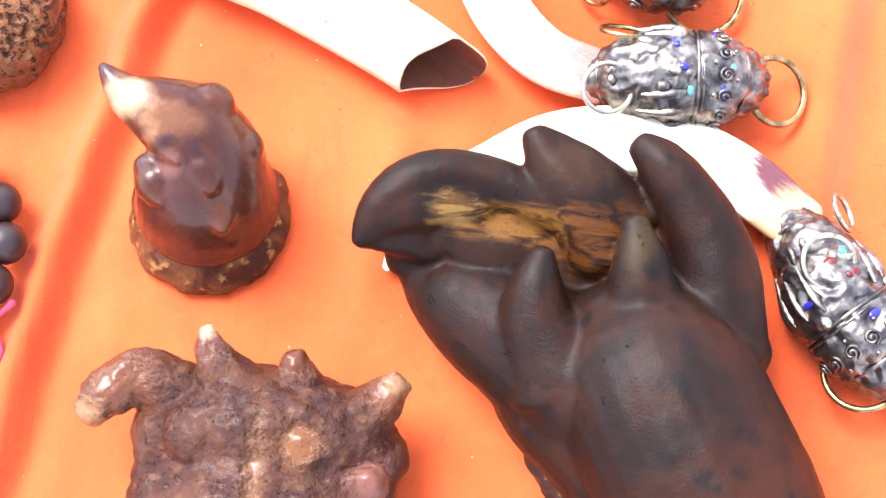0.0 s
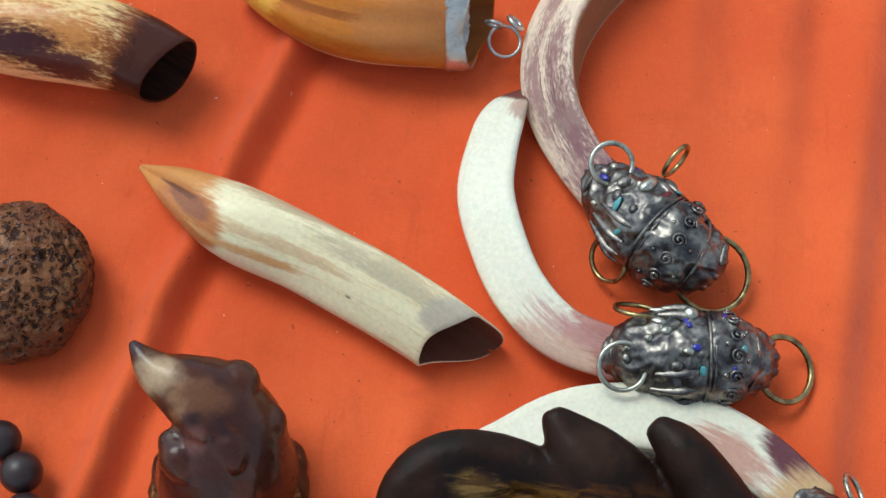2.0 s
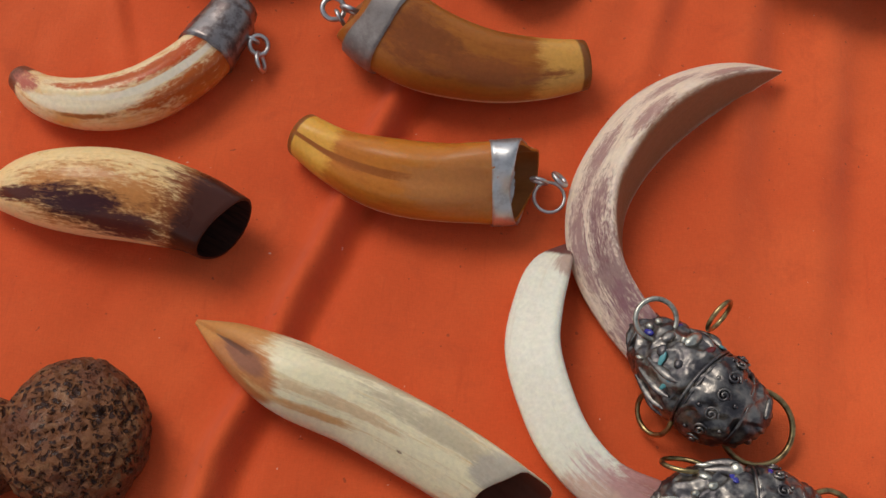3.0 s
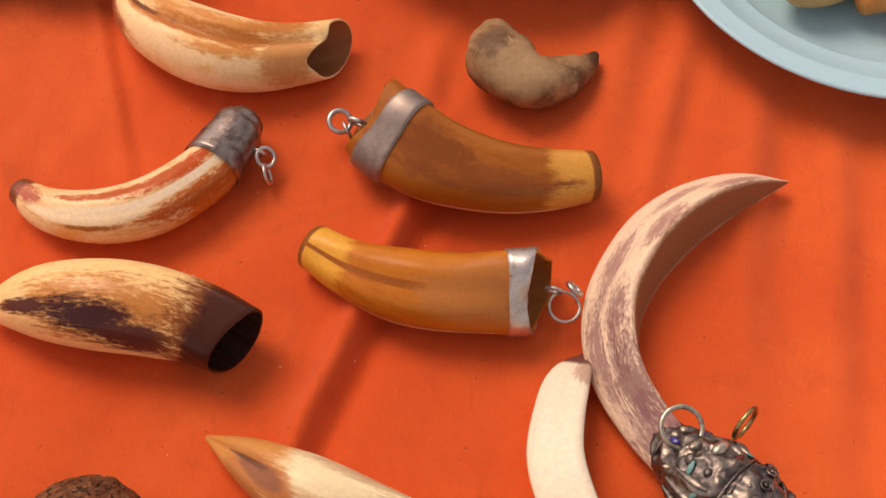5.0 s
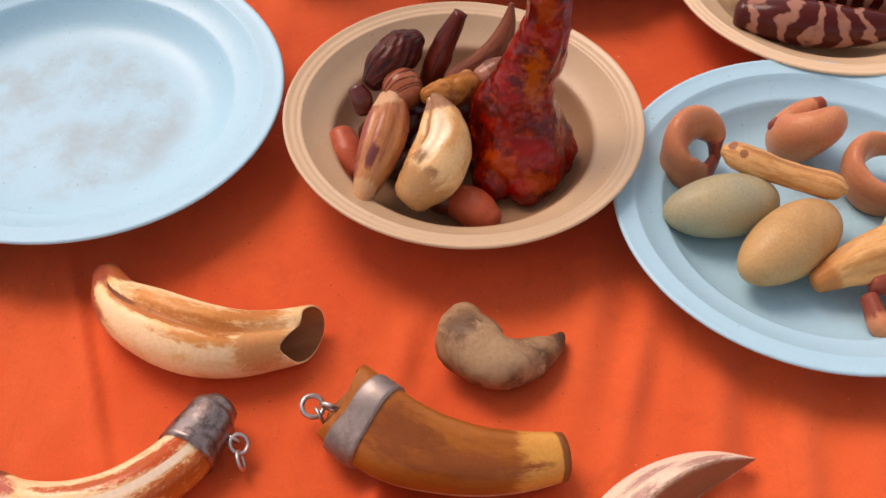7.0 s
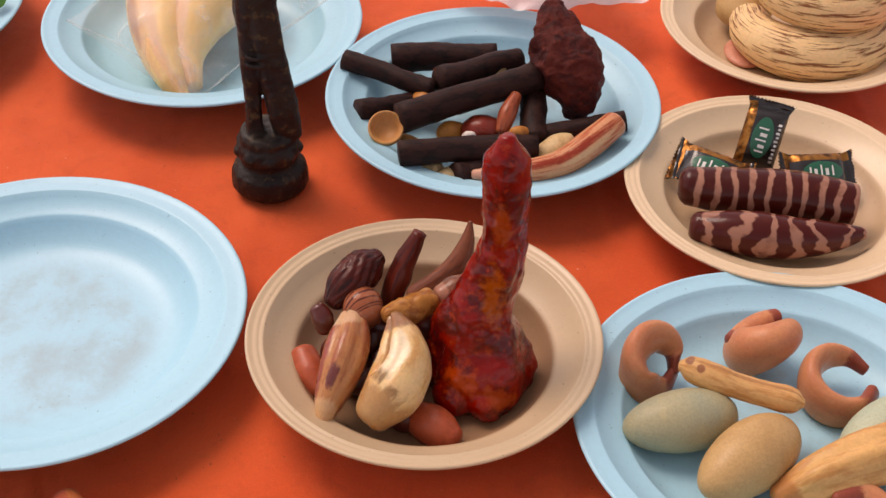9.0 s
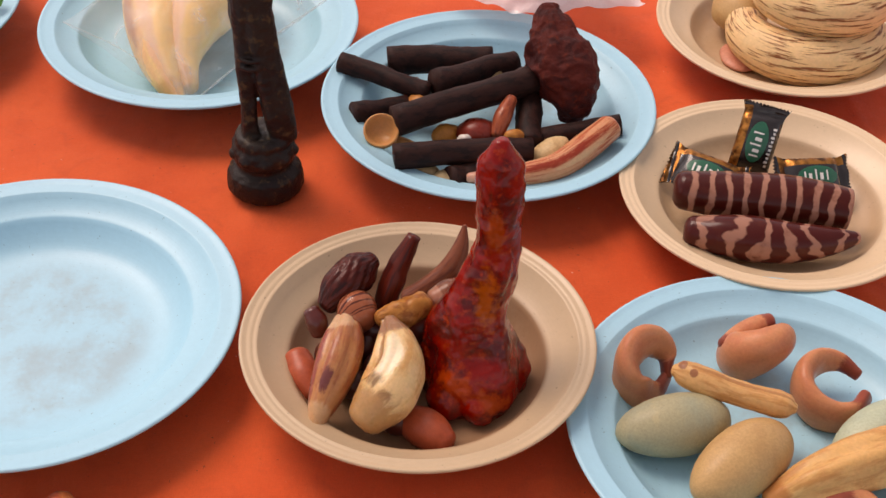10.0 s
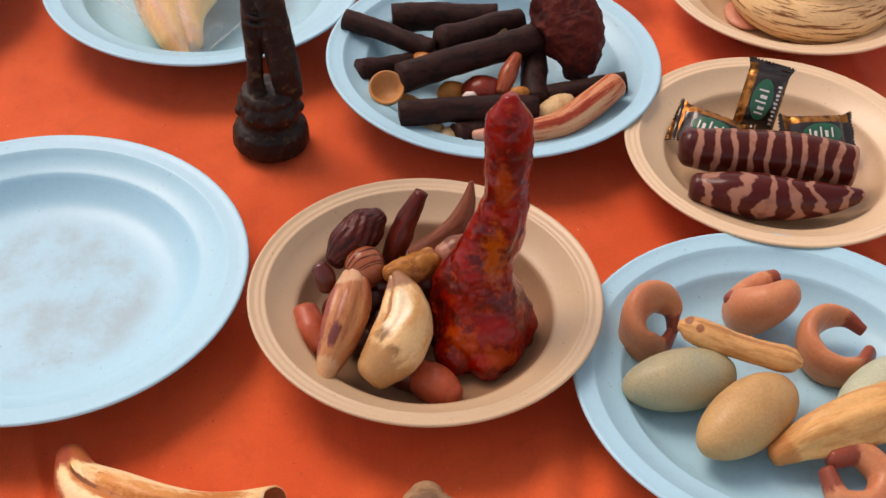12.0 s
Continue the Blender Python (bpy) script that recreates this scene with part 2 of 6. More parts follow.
def spline(pts, n):
    """Points (x, y, z, width radius, height radius) smoothly resampled."""
    p = np.array([list(q) if len(q) == 5 else list(q) + [q[3]] for q in pts], float)
    d = np.r_[0, np.cumsum(np.linalg.norm(np.diff(p[:, :3], axis=0), axis=1))]
    t = np.linspace(0, d[-1], n)
    m = np.gradient(p, d, axis=0)
    i = np.clip(np.searchsorted(d, t, side="right") - 1, 0, len(d) - 2)
    h = (d[i + 1] - d[i])[:, None]
    s = ((t - d[i]) / (d[i + 1] - d[i]))[:, None]
    q = ((2 * s**3 - 3 * s**2 + 1) * p[i] + (s**3 - 2 * s**2 + s) * h * m[i]
         + (-2 * s**3 + 3 * s**2) * p[i + 1] + (s**3 - s**2) * h * m[i + 1])
    q[:, 3:] = np.maximum(q[:, 3:], 0.0002)
    return q, t / d[-1]


def sweep(bm, pts, rings=30, seg=28, prof=None, start="round", end="round", cut=None, rough=0.0, rscale=60, hollow=None, slot=0, inner_slot=0):
    """A tube along pts. prof(theta, u) scales the radius; cut=(shift, angle) slants the end; hollow=(wall, depth) opens the end."""
    q, us = spline(pts, rings)
    uvl = bm.loops.layers.uv.verify()
    tang = np.gradient(q[:, :3], axis=0)
    tang /= np.linalg.norm(tang, axis=1)[:, None]
    up = np.array([0, 0, 1.0]) if abs(tang[:, 2]).max() < 0.93 else np.array([0, 1.0, 0.05])

    def ring(k, scale, shift=0.0, wob=True):
        T = tang[k]
        S = np.cross(T, up)
        S /= np.linalg.norm(S)
        U = np.cross(S, T)
        out = []
        for j in range(seg):
            th = 2 * math.pi * j / seg - math.pi / 2
            r = scale * (prof(th, us[k]) if prof else 1.0)
            c = q[k, :3] + S * math.cos(th) * q[k, 3] * r + U * math.sin(th) * q[k, 4] * r + T * shift
            if callable(cut):
                c = c + T * cut(th, us[k])
            elif cut:
                w = max(0.0, (us[k] - cut[2]) / (1 - cut[2])) if len(cut) > 2 else max(0.0, (us[k] - 0.8) / 0.2)
                c = c + T * cut[0] * math.sin(th + cut[1]) * w
            if rough and wob:
                n = noise.noise(Vector(c) * rscale) + 0.5 * noise.noise(Vector(c) * rscale * 2.7)
                c = c + (c - q[k, :3]) / max(np.linalg.norm(c - q[k, :3]), 1e-6) * rough * n
            out.append(bm.verts.new(c))
        return out

    loops = []
    if start == "round":
        for f in (0.98, 0.80, 0.5):
            a = math.acos(f)
            loops.append((ring(0, f, -q[0, 3] * 0.6 * math.sin(a)), 0.0))
        loops.reverse()
    for k in range(len(us)):
        loops.append((ring(k, 1.0), us[k]))
    if hollow:
        wall, depth = hollow
        loops.append((ring(len(us) - 1, 1 - wall * 0.5, wall * q[-1, 3] * 0.35, False), 1.0))
        first_inner = len(loops) - 1
        loops.append((ring(len(us) - 1, 1 - wall, 0.0, False), 1.0))
        n_in = max(2, int(depth * rings))
        for i in range(1, n_in + 1):
            k = len(us) - 1 - i
            loops.append((ring(k, (1 - wall) * (1 - 0.55 * (i / n_in) ** 2), 0, False), us[k]))
    elif end == "round":
        for f in (0.98, 0.80, 0.5):
            loops.append((ring(len(us) - 1, f, q[-1, 3] * 0.6 * math.sin(math.acos(f))), 1.0))
        first_inner = 10**6
    else:
        first_inner = 10**6
    for a in range(len(loops) - 1):
        (la, ua), (lb, ub) = loops[a], loops[a + 1]
        for j in range(seg):
            j2 = (j + 1) % seg
            f = bm.faces.new((la[j], la[j2], lb[j2], lb[j]))
            f.material_index = inner_slot if a > first_inner else slot
            for lp, (uu, vv) in zip(f.loops, ((ua, j), (ua, j + 1), (ub, j + 1), (ub, j))):
                lp[uvl].uv = (uu, vv / seg)
    for lp, uu, si in ((loops[0][0], 0.0, slot), (loops[-1][0], loops[-1][1], inner_slot if hollow else slot)):
        f = bm.faces.new(lp)
        f.material_index = si
        for x in f.loops:
            x[uvl].uv = (uu, 0.5)
    return bm


def tube_of(pts, **kw):
    return sweep(bmesh.new(), pts, **kw)


def three_sided(turn, p=5.0):
    """Rounded triangle with one flat face towards turn."""
    def f(th, u):
        k = sum(max(0.0, math.cos(th - turn - 2 * math.pi * i / 3)) ** p for i in range(3))
        return 0.80 * k ** (-1 / p)
    return f


def ease(a, b, x):
    t = min(1.0, max(0.0, (x - a) / (b - a)))
    return t * t * (3 - 2 * t)


def groove(at, depth, width=0.35, u0=0.0, u1=1.0):
    def f(th, u):
        d = (th - at + math.pi) % (2 * math.pi) - math.pi
        w = min(1.0, max(0.0, (u - u0) / 0.12)) * min(1.0, max(0.0, (u1 - u) / 0.12 + 0.3))
        return 1.0 - depth * math.exp(-(d / width) ** 2) * w
    return f


def torus(bm, c, axis, R, r, seg=40, ring=10, squash=1.0):
    m = Vector(axis).to_track_quat("Z", "Y").to_matrix()
    vs = []
    for i in range(seg):
        a = 2 * math.pi * i / seg
        row = []
        for j in range(ring):
            b = 2 * math.pi * j / ring
            p = Vector(((R + r * math.cos(b)) * math.cos(a), (R + r * math.cos(b)) * math.sin(a) * squash, r * math.sin(b)))
            row.append(bm.verts.new(Vector(c) + m @ p))
        vs.append(row)
    for i in range(seg):
        for j in range(ring):
            bm.faces.new((vs[i][j], vs[(i + 1) % seg][j], vs[(i + 1) % seg][(j + 1) % ring], vs[i][(j + 1) % ring]))
    return bm


def ball(bm, c, r, scale=(1, 1, 1), rot=None, sub=3, rough=0.0, rscale=60):
    m = Matrix.Translation(c) @ ((rot.to_4x4() if rot else Matrix.Identity(4)) @ Matrix.Diagonal((r * scale[0], r * scale[1], r * scale[2], 1)))
    made = bmesh.ops.create_icosphere(bm, subdivisions=sub, radius=1.0, matrix=m)["verts"]
    if rough:
        for v in made:
            n = noise.noise(v.co * rscale) + 0.5 * noise.noise(v.co * rscale * 2.3) + 0.25 * noise.noise(v.co * rscale * 5)
            v.co += (v.co - Vector(c)).normalized() * rough * n
    return bm


def lathe(bm, profile, c=(0, 0, 0), seg=120):
    rows = []
    for r, z in profile:
        if r < 1e-5:
            rows.append([bm.verts.new((c[0], c[1], c[2] + z))] * seg)
        else:
            rows.append([bm.verts.new((c[0] + r * math.cos(2 * math.pi * i / seg), c[1] + r * math.sin(2 * math.pi * i / seg), c[2] + z)) for i in range(seg)])
    for a, b in zip(rows, rows[1:]):
        for i in range(seg):
            k = (i + 1) % seg
            f = [a[i], a[k], b[k], b[i]]
            g = []
            for v in f:
                if v not in g:
                    g.append(v)
            if len(g) > 2:
                bm.faces.new(g)
    return bm


def fuse(ob, voxel, steps=6, factor=0.5, displace=0.0, dscale=0.01):
    """Melts the pieces of a mesh into one skin."""
    r = ob.modifiers.new("melt", "REMESH")
    r.mode, r.voxel_size, r.use_smooth_shade = "VOXEL", voxel, True
    s = ob.modifiers.new("soften", "SMOOTH")
    s.factor, s.iterations = factor, steps
    if displace:
        tex = bpy.data.textures.new("lumps", "CLOUDS")
        tex.noise_scale, tex.noise_depth = dscale, 3
        d = ob.modifiers.new("lumps", "DISPLACE")
        d.texture, d.strength, d.texture_coords, d.mid_level = tex, displace, "LOCAL", 0.5
    return ob


# ---- materials ----
CLOTH = cloth_material()
BLUE = plastic("pale_blue_plastic", (0.36, 0.635, 0.755), (0.32, 0.44, 0.48), 0.38, (0.074, 0.055), (0.40, 0.70), 0.8)
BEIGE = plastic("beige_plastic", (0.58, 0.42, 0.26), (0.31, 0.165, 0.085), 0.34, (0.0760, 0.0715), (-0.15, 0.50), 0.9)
BEIGE_PALE = plastic("pale_beige_plastic", (0.72, 0.53, 0.335), (0.46, 0.28, 0.15), 0.34, (0.0760, 0.0690), (0.0, 0.60), 0.8)
SILVER = metal("worn_silver", (0.62, 0.59, 0.57), (0.48, 0.44, 0.42), 0.40)
OLD_SILVER = metal("tarnished_silver", (0.30, 0.265, 0.230), (0.095, 0.084, 0.086), 0.40, 170, (0.36, 0.62))
BRIGHT_SILVER = metal("rubbed_silver", (0.56, 0.53, 0.44), (0.22, 0.19, 0.15), 0.36, 200, (0.46, 0.70))
BRASS = metal("old_brass", (0.44, 0.33, 0.15), (0.18, 0.12, 0.06), 0.34)
ENAMEL_BLUE = flat("blue_enamel", (0.025, 0.022, 0.26), 0.25, 0.5)
ENAMEL_TURQ = flat("turquoise_enamel", (0.10, 0.30, 0.31), 0.35, 0.3)
ENAMEL_RED = flat("red_enamel", (0.12, 0.005, 0.007), 0.3, 0.3)
HOLE_BROWN = organic("raw_inside_brown", (0.22, 0.080, 0.048), (0.16, 0.052, 0.034), rough=0.7, coat=0, streak=(3, 7), streak_at=(0.3, 0.8), relief=0.0003)
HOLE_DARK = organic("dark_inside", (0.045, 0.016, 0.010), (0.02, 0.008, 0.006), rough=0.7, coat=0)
HOLE_AMBER = organic("amber_inside", (0.32, 0.110, 0.024), (0.22, 0.065, 0.014), rough=0.5, coat=0.1, streak=(3, 7), streak_at=(0.3, 0.8), relief=0.0002)
HOLE_TAN = organic("tan_inside", (0.38, 0.15, 0.055), (0.26, 0.085, 0.030), rough=0.5, coat=0.1, streak=(3, 7), streak_at=(0.3, 0.8), relief=0.0002)

# ---- cloth and ground ----
def cloth_height(x, y):
    z = 0.0
    # long fold that runs away from the viewer
    fx = -0.084 + (y + 0.50) * 0.20 + 0.012 * math.sin((y + 0.3) * 9)
    w = 1.0 if y < -0.25 else math.exp(-((y + 0.25) / 0.06) ** 2)
    d = (x - fx - 0.003 * noise.noise(Vector((3.1, y * 26, 0)))) / 0.0070
    z += 0.0105 * w * (math.exp(-((d + 1.2) ** 2)) - 0.55 * math.exp(-((d - 0.35) ** 2)))
    # second fold by the cut horn
    d = (x - 0.033 - (y + 0.43) * 0.12) / 0.009
    w = math.exp(-((y + 0.465) / 0.030) ** 2)
    z += 0.0060 * w * (math.exp(-((d + 1.1) ** 2)) - 0.5 * math.exp(-((d - 0.4) ** 2)))
    # fold along the far hem side
    d = (x - 0.200 - (y + 0.38) * 0.12) / 0.011
    w = math.exp(-((y + 0.36) / 0.16) ** 2)
    z += 0.0085 * w * (math.exp(-((d + 1.1) ** 2)) - 0.5 * math.exp(-((d - 0.4) ** 2)))
    # pressed crease
    d = (x + 0.180 - (y + 0.149) * -0.36) / 0.0035
    w = math.exp(-((y + 0.15) / 0.07) ** 2)
    z += 0.0030 * w * (math.exp(-((d + 1) ** 2)) - math.exp(-((d - 0.6) ** 2)))
    # soft rumples
    d = (x - 0.087 - (y + 0.1) * 0.16) / 0.012
    z += 0.0045 * math.exp(-((y + 0.10) / 0.09) ** 2) * (math.exp(-((d + 1.2) ** 2)) - 0.6 * math.exp(-(d * d)))
    z += 0.0026 * noise.noise(Vector((x * 11, y * 7, 0.3))) + 0.0013 * noise.noise(Vector((x * 34, y * 15, 1.7)))
    far = min(1.0, max(0.0, (y + 0.06) / 0.12))
    z += far * 0.0042 * noise.noise(Vector((x * 13 + 2, y * 8, 5.1)))
    # run of soft folds past the bowls
    for x0, y0, slope, wide, far_end, high in ((0.143, -0.19, 0.10, 0.011, 0.085, 0.0050), (0.098, -0.155, 0.22, 0.008, 0.055, 0.0045), (-0.018, -0.150, 0.18, 0.008, 0.040, 0.0032), (0.178, -0.23, 0.08, 0.010, 0.10, 0.0042)):
        d = (x - x0 - (y - y0) * slope - 0.004 * noise.noise(Vector((x0 * 50, y * 18, 2.2)))) / wide
        z += high * math.exp(-((y - y0) / far_end) ** 2) * (math.exp(-((d + 1.0) ** 2)) - 0.6 * math.exp(-((d - 0.4) ** 2)))
    # small creases
    c1 = noise.noise(Vector((x * 20 + 4 * y, y * 5.5, 8.3)))
    z += 0.0016 * max(0.0, 1 - abs(c1) / 0.10) * max(0.0, noise.noise(Vector((x * 6, y * 6, 3.9))) + 0.25)
    z += 0.0006 * noise.noise(Vector((x * 80, y * 50, 6.0)))
    return z - 0.0026 - 0.0016 * far


def make_cloth():
    bm = bmesh.new()
    xs = np.concatenate([np.linspace(-0.9, -0.36, 16), np.linspace(-0.355, 0.395, 251), np.linspace(0.40, 0.9, 16)])
    ys = np.concatenate([np.linspace(-0.95, -0.66, 10), np.linspace(-0.655, 0.475, 302), np.linspace(0.48, 1.1, 16)])
    rows = [[bm.verts.new((x, y, cloth_height(x, y))) for x in xs] for y in ys]
    for a, b in zip(rows, rows[1:]):
        for i in range(len(xs) - 1):
            bm.faces.new((a[i], a[i + 1], b[i + 1], b[i]))
    ob = thing("tablecloth", bm, CLOTH, "bright orange cotton cloth with soft folds, spread flat", "cloth", kind="structure")
    return ob


make_cloth()
GROUND = rocky("dusty_ground", (0.20, 0.17, 0.13), (0.14, 0.12, 0.10), scale=3, rough=0.9, relief=0.003, fine=60)
bm = bmesh.new()
bmesh.ops.create_grid(bm, x_segments=4, y_segments=4, size=60)
bmesh.ops.translate(bm, verts=bm.verts, vec=(0, 0, -0.02))
thing("ground", bm, GROUND, "dusty grey-brown ground under the cloth", "ground", kind="structure")

# ---- plates ----
def plate(c, R, mat, name, label, deep, rim_in, edge, ridge=0.0):
    """A plate or shallow bowl: wide sloping rim, thin rolled lip, rounded shoulder down to the well, foot ring."""
    H = deep
    e = H * edge
    w, f = R * rim_in, R * (rim_in - 0.19)
    prof = [(0.0, 0.0045), (f * 0.5, 0.0042), (f * 0.9, 0.0046), (f, 0.0052), (f + (w - f) * 0.30, 0.0052 + (e - 0.0052) * 0.07), (f + (w - f) * 0.58, 0.0052 + (e - 0.0052) * 0.27),
            (w - R * 0.045, 0.0052 + (e - 0.0052) * 0.56), (w - R * 0.016, e * 0.86), (w - R * 0.005, e * 0.975), (w + R * 0.003, e), (w + R * 0.014, e + (H - e) * 0.06), (w + (R - w) * 0.5, H * (edge + 0.97) / 2),
            (R * 0.895, H * 0.945), (R * 0.905, H * 0.949 + ridge), (R * 0.915, H * 0.952), (R * 0.930, H * 0.957), (R * 0.940, H * 0.961 + ridge), (R * 0.950, H * 0.964), (R * 0.966, H * 0.974), (R * 0.978, H * 0.990), (R * 0.988, H), (R * 0.996, H - 0.0003),
            (R, H - 0.0011), (R - 0.0004, H - 0.0020), (R * 0.985, H - 0.0027), (w + (R - w) * 0.5, H * (edge + 0.97) / 2 - 0.003), (w + 0.002, e - 0.004), (f + (w - f) * 0.6, e * 0.18),
            (f + 0.004, 0.002), (f + 0.002, 0.0), (f - 0.002, 0.0), (f - 0.003, 0.002), (0.0, 0.002)]
    bm = lathe(bmesh.new(), prof, c)
    return thing(name, bm, mat, label, "plate" if "plate" in name else "bowl", group="plates on the cloth")


B_H, P_H = 0.036, 0.030
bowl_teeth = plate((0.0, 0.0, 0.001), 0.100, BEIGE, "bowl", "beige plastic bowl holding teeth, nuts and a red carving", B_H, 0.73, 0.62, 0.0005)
plate((0.2235, 0.1610, 0.001), 0.100, BEIGE_PALE, "bowl", "beige plastic bowl with striped tubes and wrapped sweets", 0.0275, 0.73, 0.62, 0.0005)
plate((0.265, 0.367, 0.001), 0.100, BEIGE_PALE, "bowl", "beige plastic bowl with curled fibrous rings", 0.0285, 0.73, 0.62, 0.0005)
plate((-0.2241, 0.0138, 0.001), 0.1215, BLUE, "plate", "empty pale blue plastic plate with worn grey stains", P_H, 0.765, 0.72)
plate((0.0378, 0.2467, 0.001), 0.1165, BLUE, "plate", "pale blue plastic plate piled with dark sticks", P_H, 0.765, 0.72)
plate((0.1985, -0.0425, 0.001), 0.1170, BLUE, "plate", "pale blue plastic plate with stone eggs and rings", 0.026, 0.765, 0.72)
plate((-0.178, 0.335, 0.001), 0.1180, BLUE, "plate", "pale blue plastic plate with a bagged cream tooth", P_H, 0.765, 0.72)
plate((-0.434, 0.340, 0.001), 0.1180, BLUE, "plate", "pale blue plastic plate with green leaves", P_H, 0.765, 0.72)

# ---- horns and tusks on the cloth ----
def curved(name, pts, mat, label, category, group="", **kw):
    bm = tube_of(pts, **kw)
    if not isinstance(mat, list):
        return thing(name, bm, mat, label, category, group)
    inner = bm.copy()                                   # the open inside is a part of its own
    bmesh.ops.delete(inner, geom=[f for f in inner.faces if f.material_index == 0], context="FACES")
    bmesh.ops.delete(bm, geom=[f for f in bm.faces if f.material_index == 1], context="FACES")
    for f in inner.faces:
        f.material_index = 0
    ob = thing(name, bm, mat[0], label, category, group)
    part("hollow", inner, mat[1], ob)
    return ob


def link_ring(parent, c, axis, R, r, mat, name="ring", label=""):
    return part(name, torus(bmesh.new(), c, axis, R, r), mat, parent, label)


PALE_EDGE = (0.72, 0.50, 0.32)
# Third patch paints the groove's shade as a dark amber line.
AMBER = organic("amber_horn", (0.54, 0.175, 0.020), (0.40, 0.105, 0.012), [(0.06, 0.40, 0.16, 0.6, (0.74, 0.36, 0.055), 1.0), (0.0, 0.4, 0.022, 3, (0.27, 0.085, 0.020), 0.3), (0.50, 0.425, 0.62, 0.020, (0.34, 0.095, 0.014), 0.45), (0.78, 0.40, 0.25, 0.14, (0.50, 0.185, 0.050), 1.6),
    (0.45, 0.175, 0.42, 0.022, PALE_EDGE, 0.9)], rough=0.34, coat=0.3, streak=(3, 14), streak_at=(0.40, 0.75), glow=0.3)
AMBER_E = organic("amber_horn_dark", (0.38, 0.120, 0.018), (0.27, 0.072, 0.012), [(0.05, 0.65, 0.16, 0.6, (0.66, 0.32, 0.070), 1.2), (0.42, 0.62, 0.26, 0.06, (0.28, 0.078, 0.018), 2.8), (0.66, 0.57, 0.14, 0.10, (0.24, 0.066, 0.014), 2.6), (0.0, 0.5, 0.035, 3.0, (0.24, 0.080, 0.018), 0.4),
    (0.38, 0.815, 0.36, 0.026, PALE_EDGE, 0.9)], rough=0.34, coat=0.3, streak=(3, 14), streak_at=(0.40, 0.75), glow=0.3)

HORN_C = [(-0.0690, -0.2540, 0.0101, 0.0107), (-0.0520, -0.2650, 0.0124, 0.0130), (-0.0290, -0.2740, 0.0159, 0.0168), (-0.0040, -0.2760, 0.0168, 0.0177), (0.0150, -0.2730, 0.0169, 0.0177), (0.0310, -0.2705, 0.0165, 0.0170)]
HORN_E = [(0.0550, -0.2050, 0.0110, 0.0116), (0.0340, -0.2110, 0.0136, 0.0144), (0.0070, -0.2130, 0.0163, 0.0171), (-0.0160, -0.2080, 0.0184, 0.0194), (-0.0340, -0.1975, 0.0192, 0.0200), (-0.0500, -0.1820, 0.0176, 0.0186)]


def sleeve(parent, pts, u0, u1, grow, mat, cut, rough=0.0006, label="plain worn silver band", prof=None):
    """A thin metal band round the end of a horn."""
    q, us = spline(pts, 60)
    sel = [tuple(q[k, :3]) + (q[k, 3] * grow, q[k, 4] * grow) for k in range(60) if u0 <= us[k] <= u1]
    sel = sel[:: max(1, len(sel) // 5)]
    return part("band", tube_of(sel, rings=8, seg=36, cut=cut, start="flat", prof=(lambda th, u: prof(th, u0 + (u1 - u0) * u)) if prof else None, hollow=(0.05, 0.85), rough=rough, rscale=90), mat, parent, label)


def pinch(th, u):
    return groove(radians(62), 0.20, 0.34, 0.0, 0.92)(th, u) * (1 - 0.05 * math.cos(2 * th)) * (1 + 0.20 * ease(0.62, 0.98, u) * math.cos(3 * (th - radians(98))))


def peaked(th, u):
    return groove(radians(110), 0.10, 0.4, 0.0, 0.8)(th, u) * (1 + 0.17 * ease(0.45, 0.9, u) * math.cos(3 * (th - radians(72))))


h = curved("capped_horn", HORN_C, [AMBER, HOLE_AMBER], "glossy amber horn with a plain silver band and ring", "horn", "horns on the cloth",
           rings=36, prof=pinch, start="flat", hollow=(0.10, 0.35), inner_slot=1, cut=(0.009, radians(-125)))
sleeve(h, HORN_C, 0.86, 1.0, 1.05, SILVER, (0.007, radians(-125), 0.0), prof=pinch)
link_ring(h, (0.0385, -0.2700, 0.0145), (0.2, 1, 0.3), 0.0035, 0.0009, SILVER, "eyelet")
link_ring(h, (0.0435, -0.2745, 0.0085), (0.15, -0.25, 1), 0.0068, 0.0008, SILVER)
link_ring(h, (0.0475, -0.2670, 0.0120), (0.6, 0.5, 0.6), 0.0036, 0.0011, SILVER, "eyelet")

h = curved("capped_horn", HORN_E, [AMBER_E, HOLE_TAN], "brown amber horn with a grey metal band and ring", "horn", "horns on the cloth",
           rings=36, prof=peaked, start="flat", hollow=(0.08, 0.35), inner_slot=1, cut=(0.0125, radians(140), 0.80))
sleeve(h, HORN_E, 0.76, 0.895, 1.06, metal("dull_tin", (0.36, 0.31, 0.28), (0.27, 0.22, 0.20), 0.60, 70), (0.0030, radians(176), 0.0), 0.0003, label="dull grey metal band", prof=peaked)
link_ring(h, (-0.0560, -0.1870, 0.0150), (0.3, 0.9, 0.4), 0.0042, 0.0012, SILVER, "eyelet")
link_ring(h, (-0.0645, -0.1850, 0.0120), (0.3, -0.4, 1), 0.0052, 0.0013, SILVER)
link_ring(h, (-0.0605, -0.1905, 0.0130), (0.9, 0.5, 0.3), 0.0038, 0.0009, SILVER)

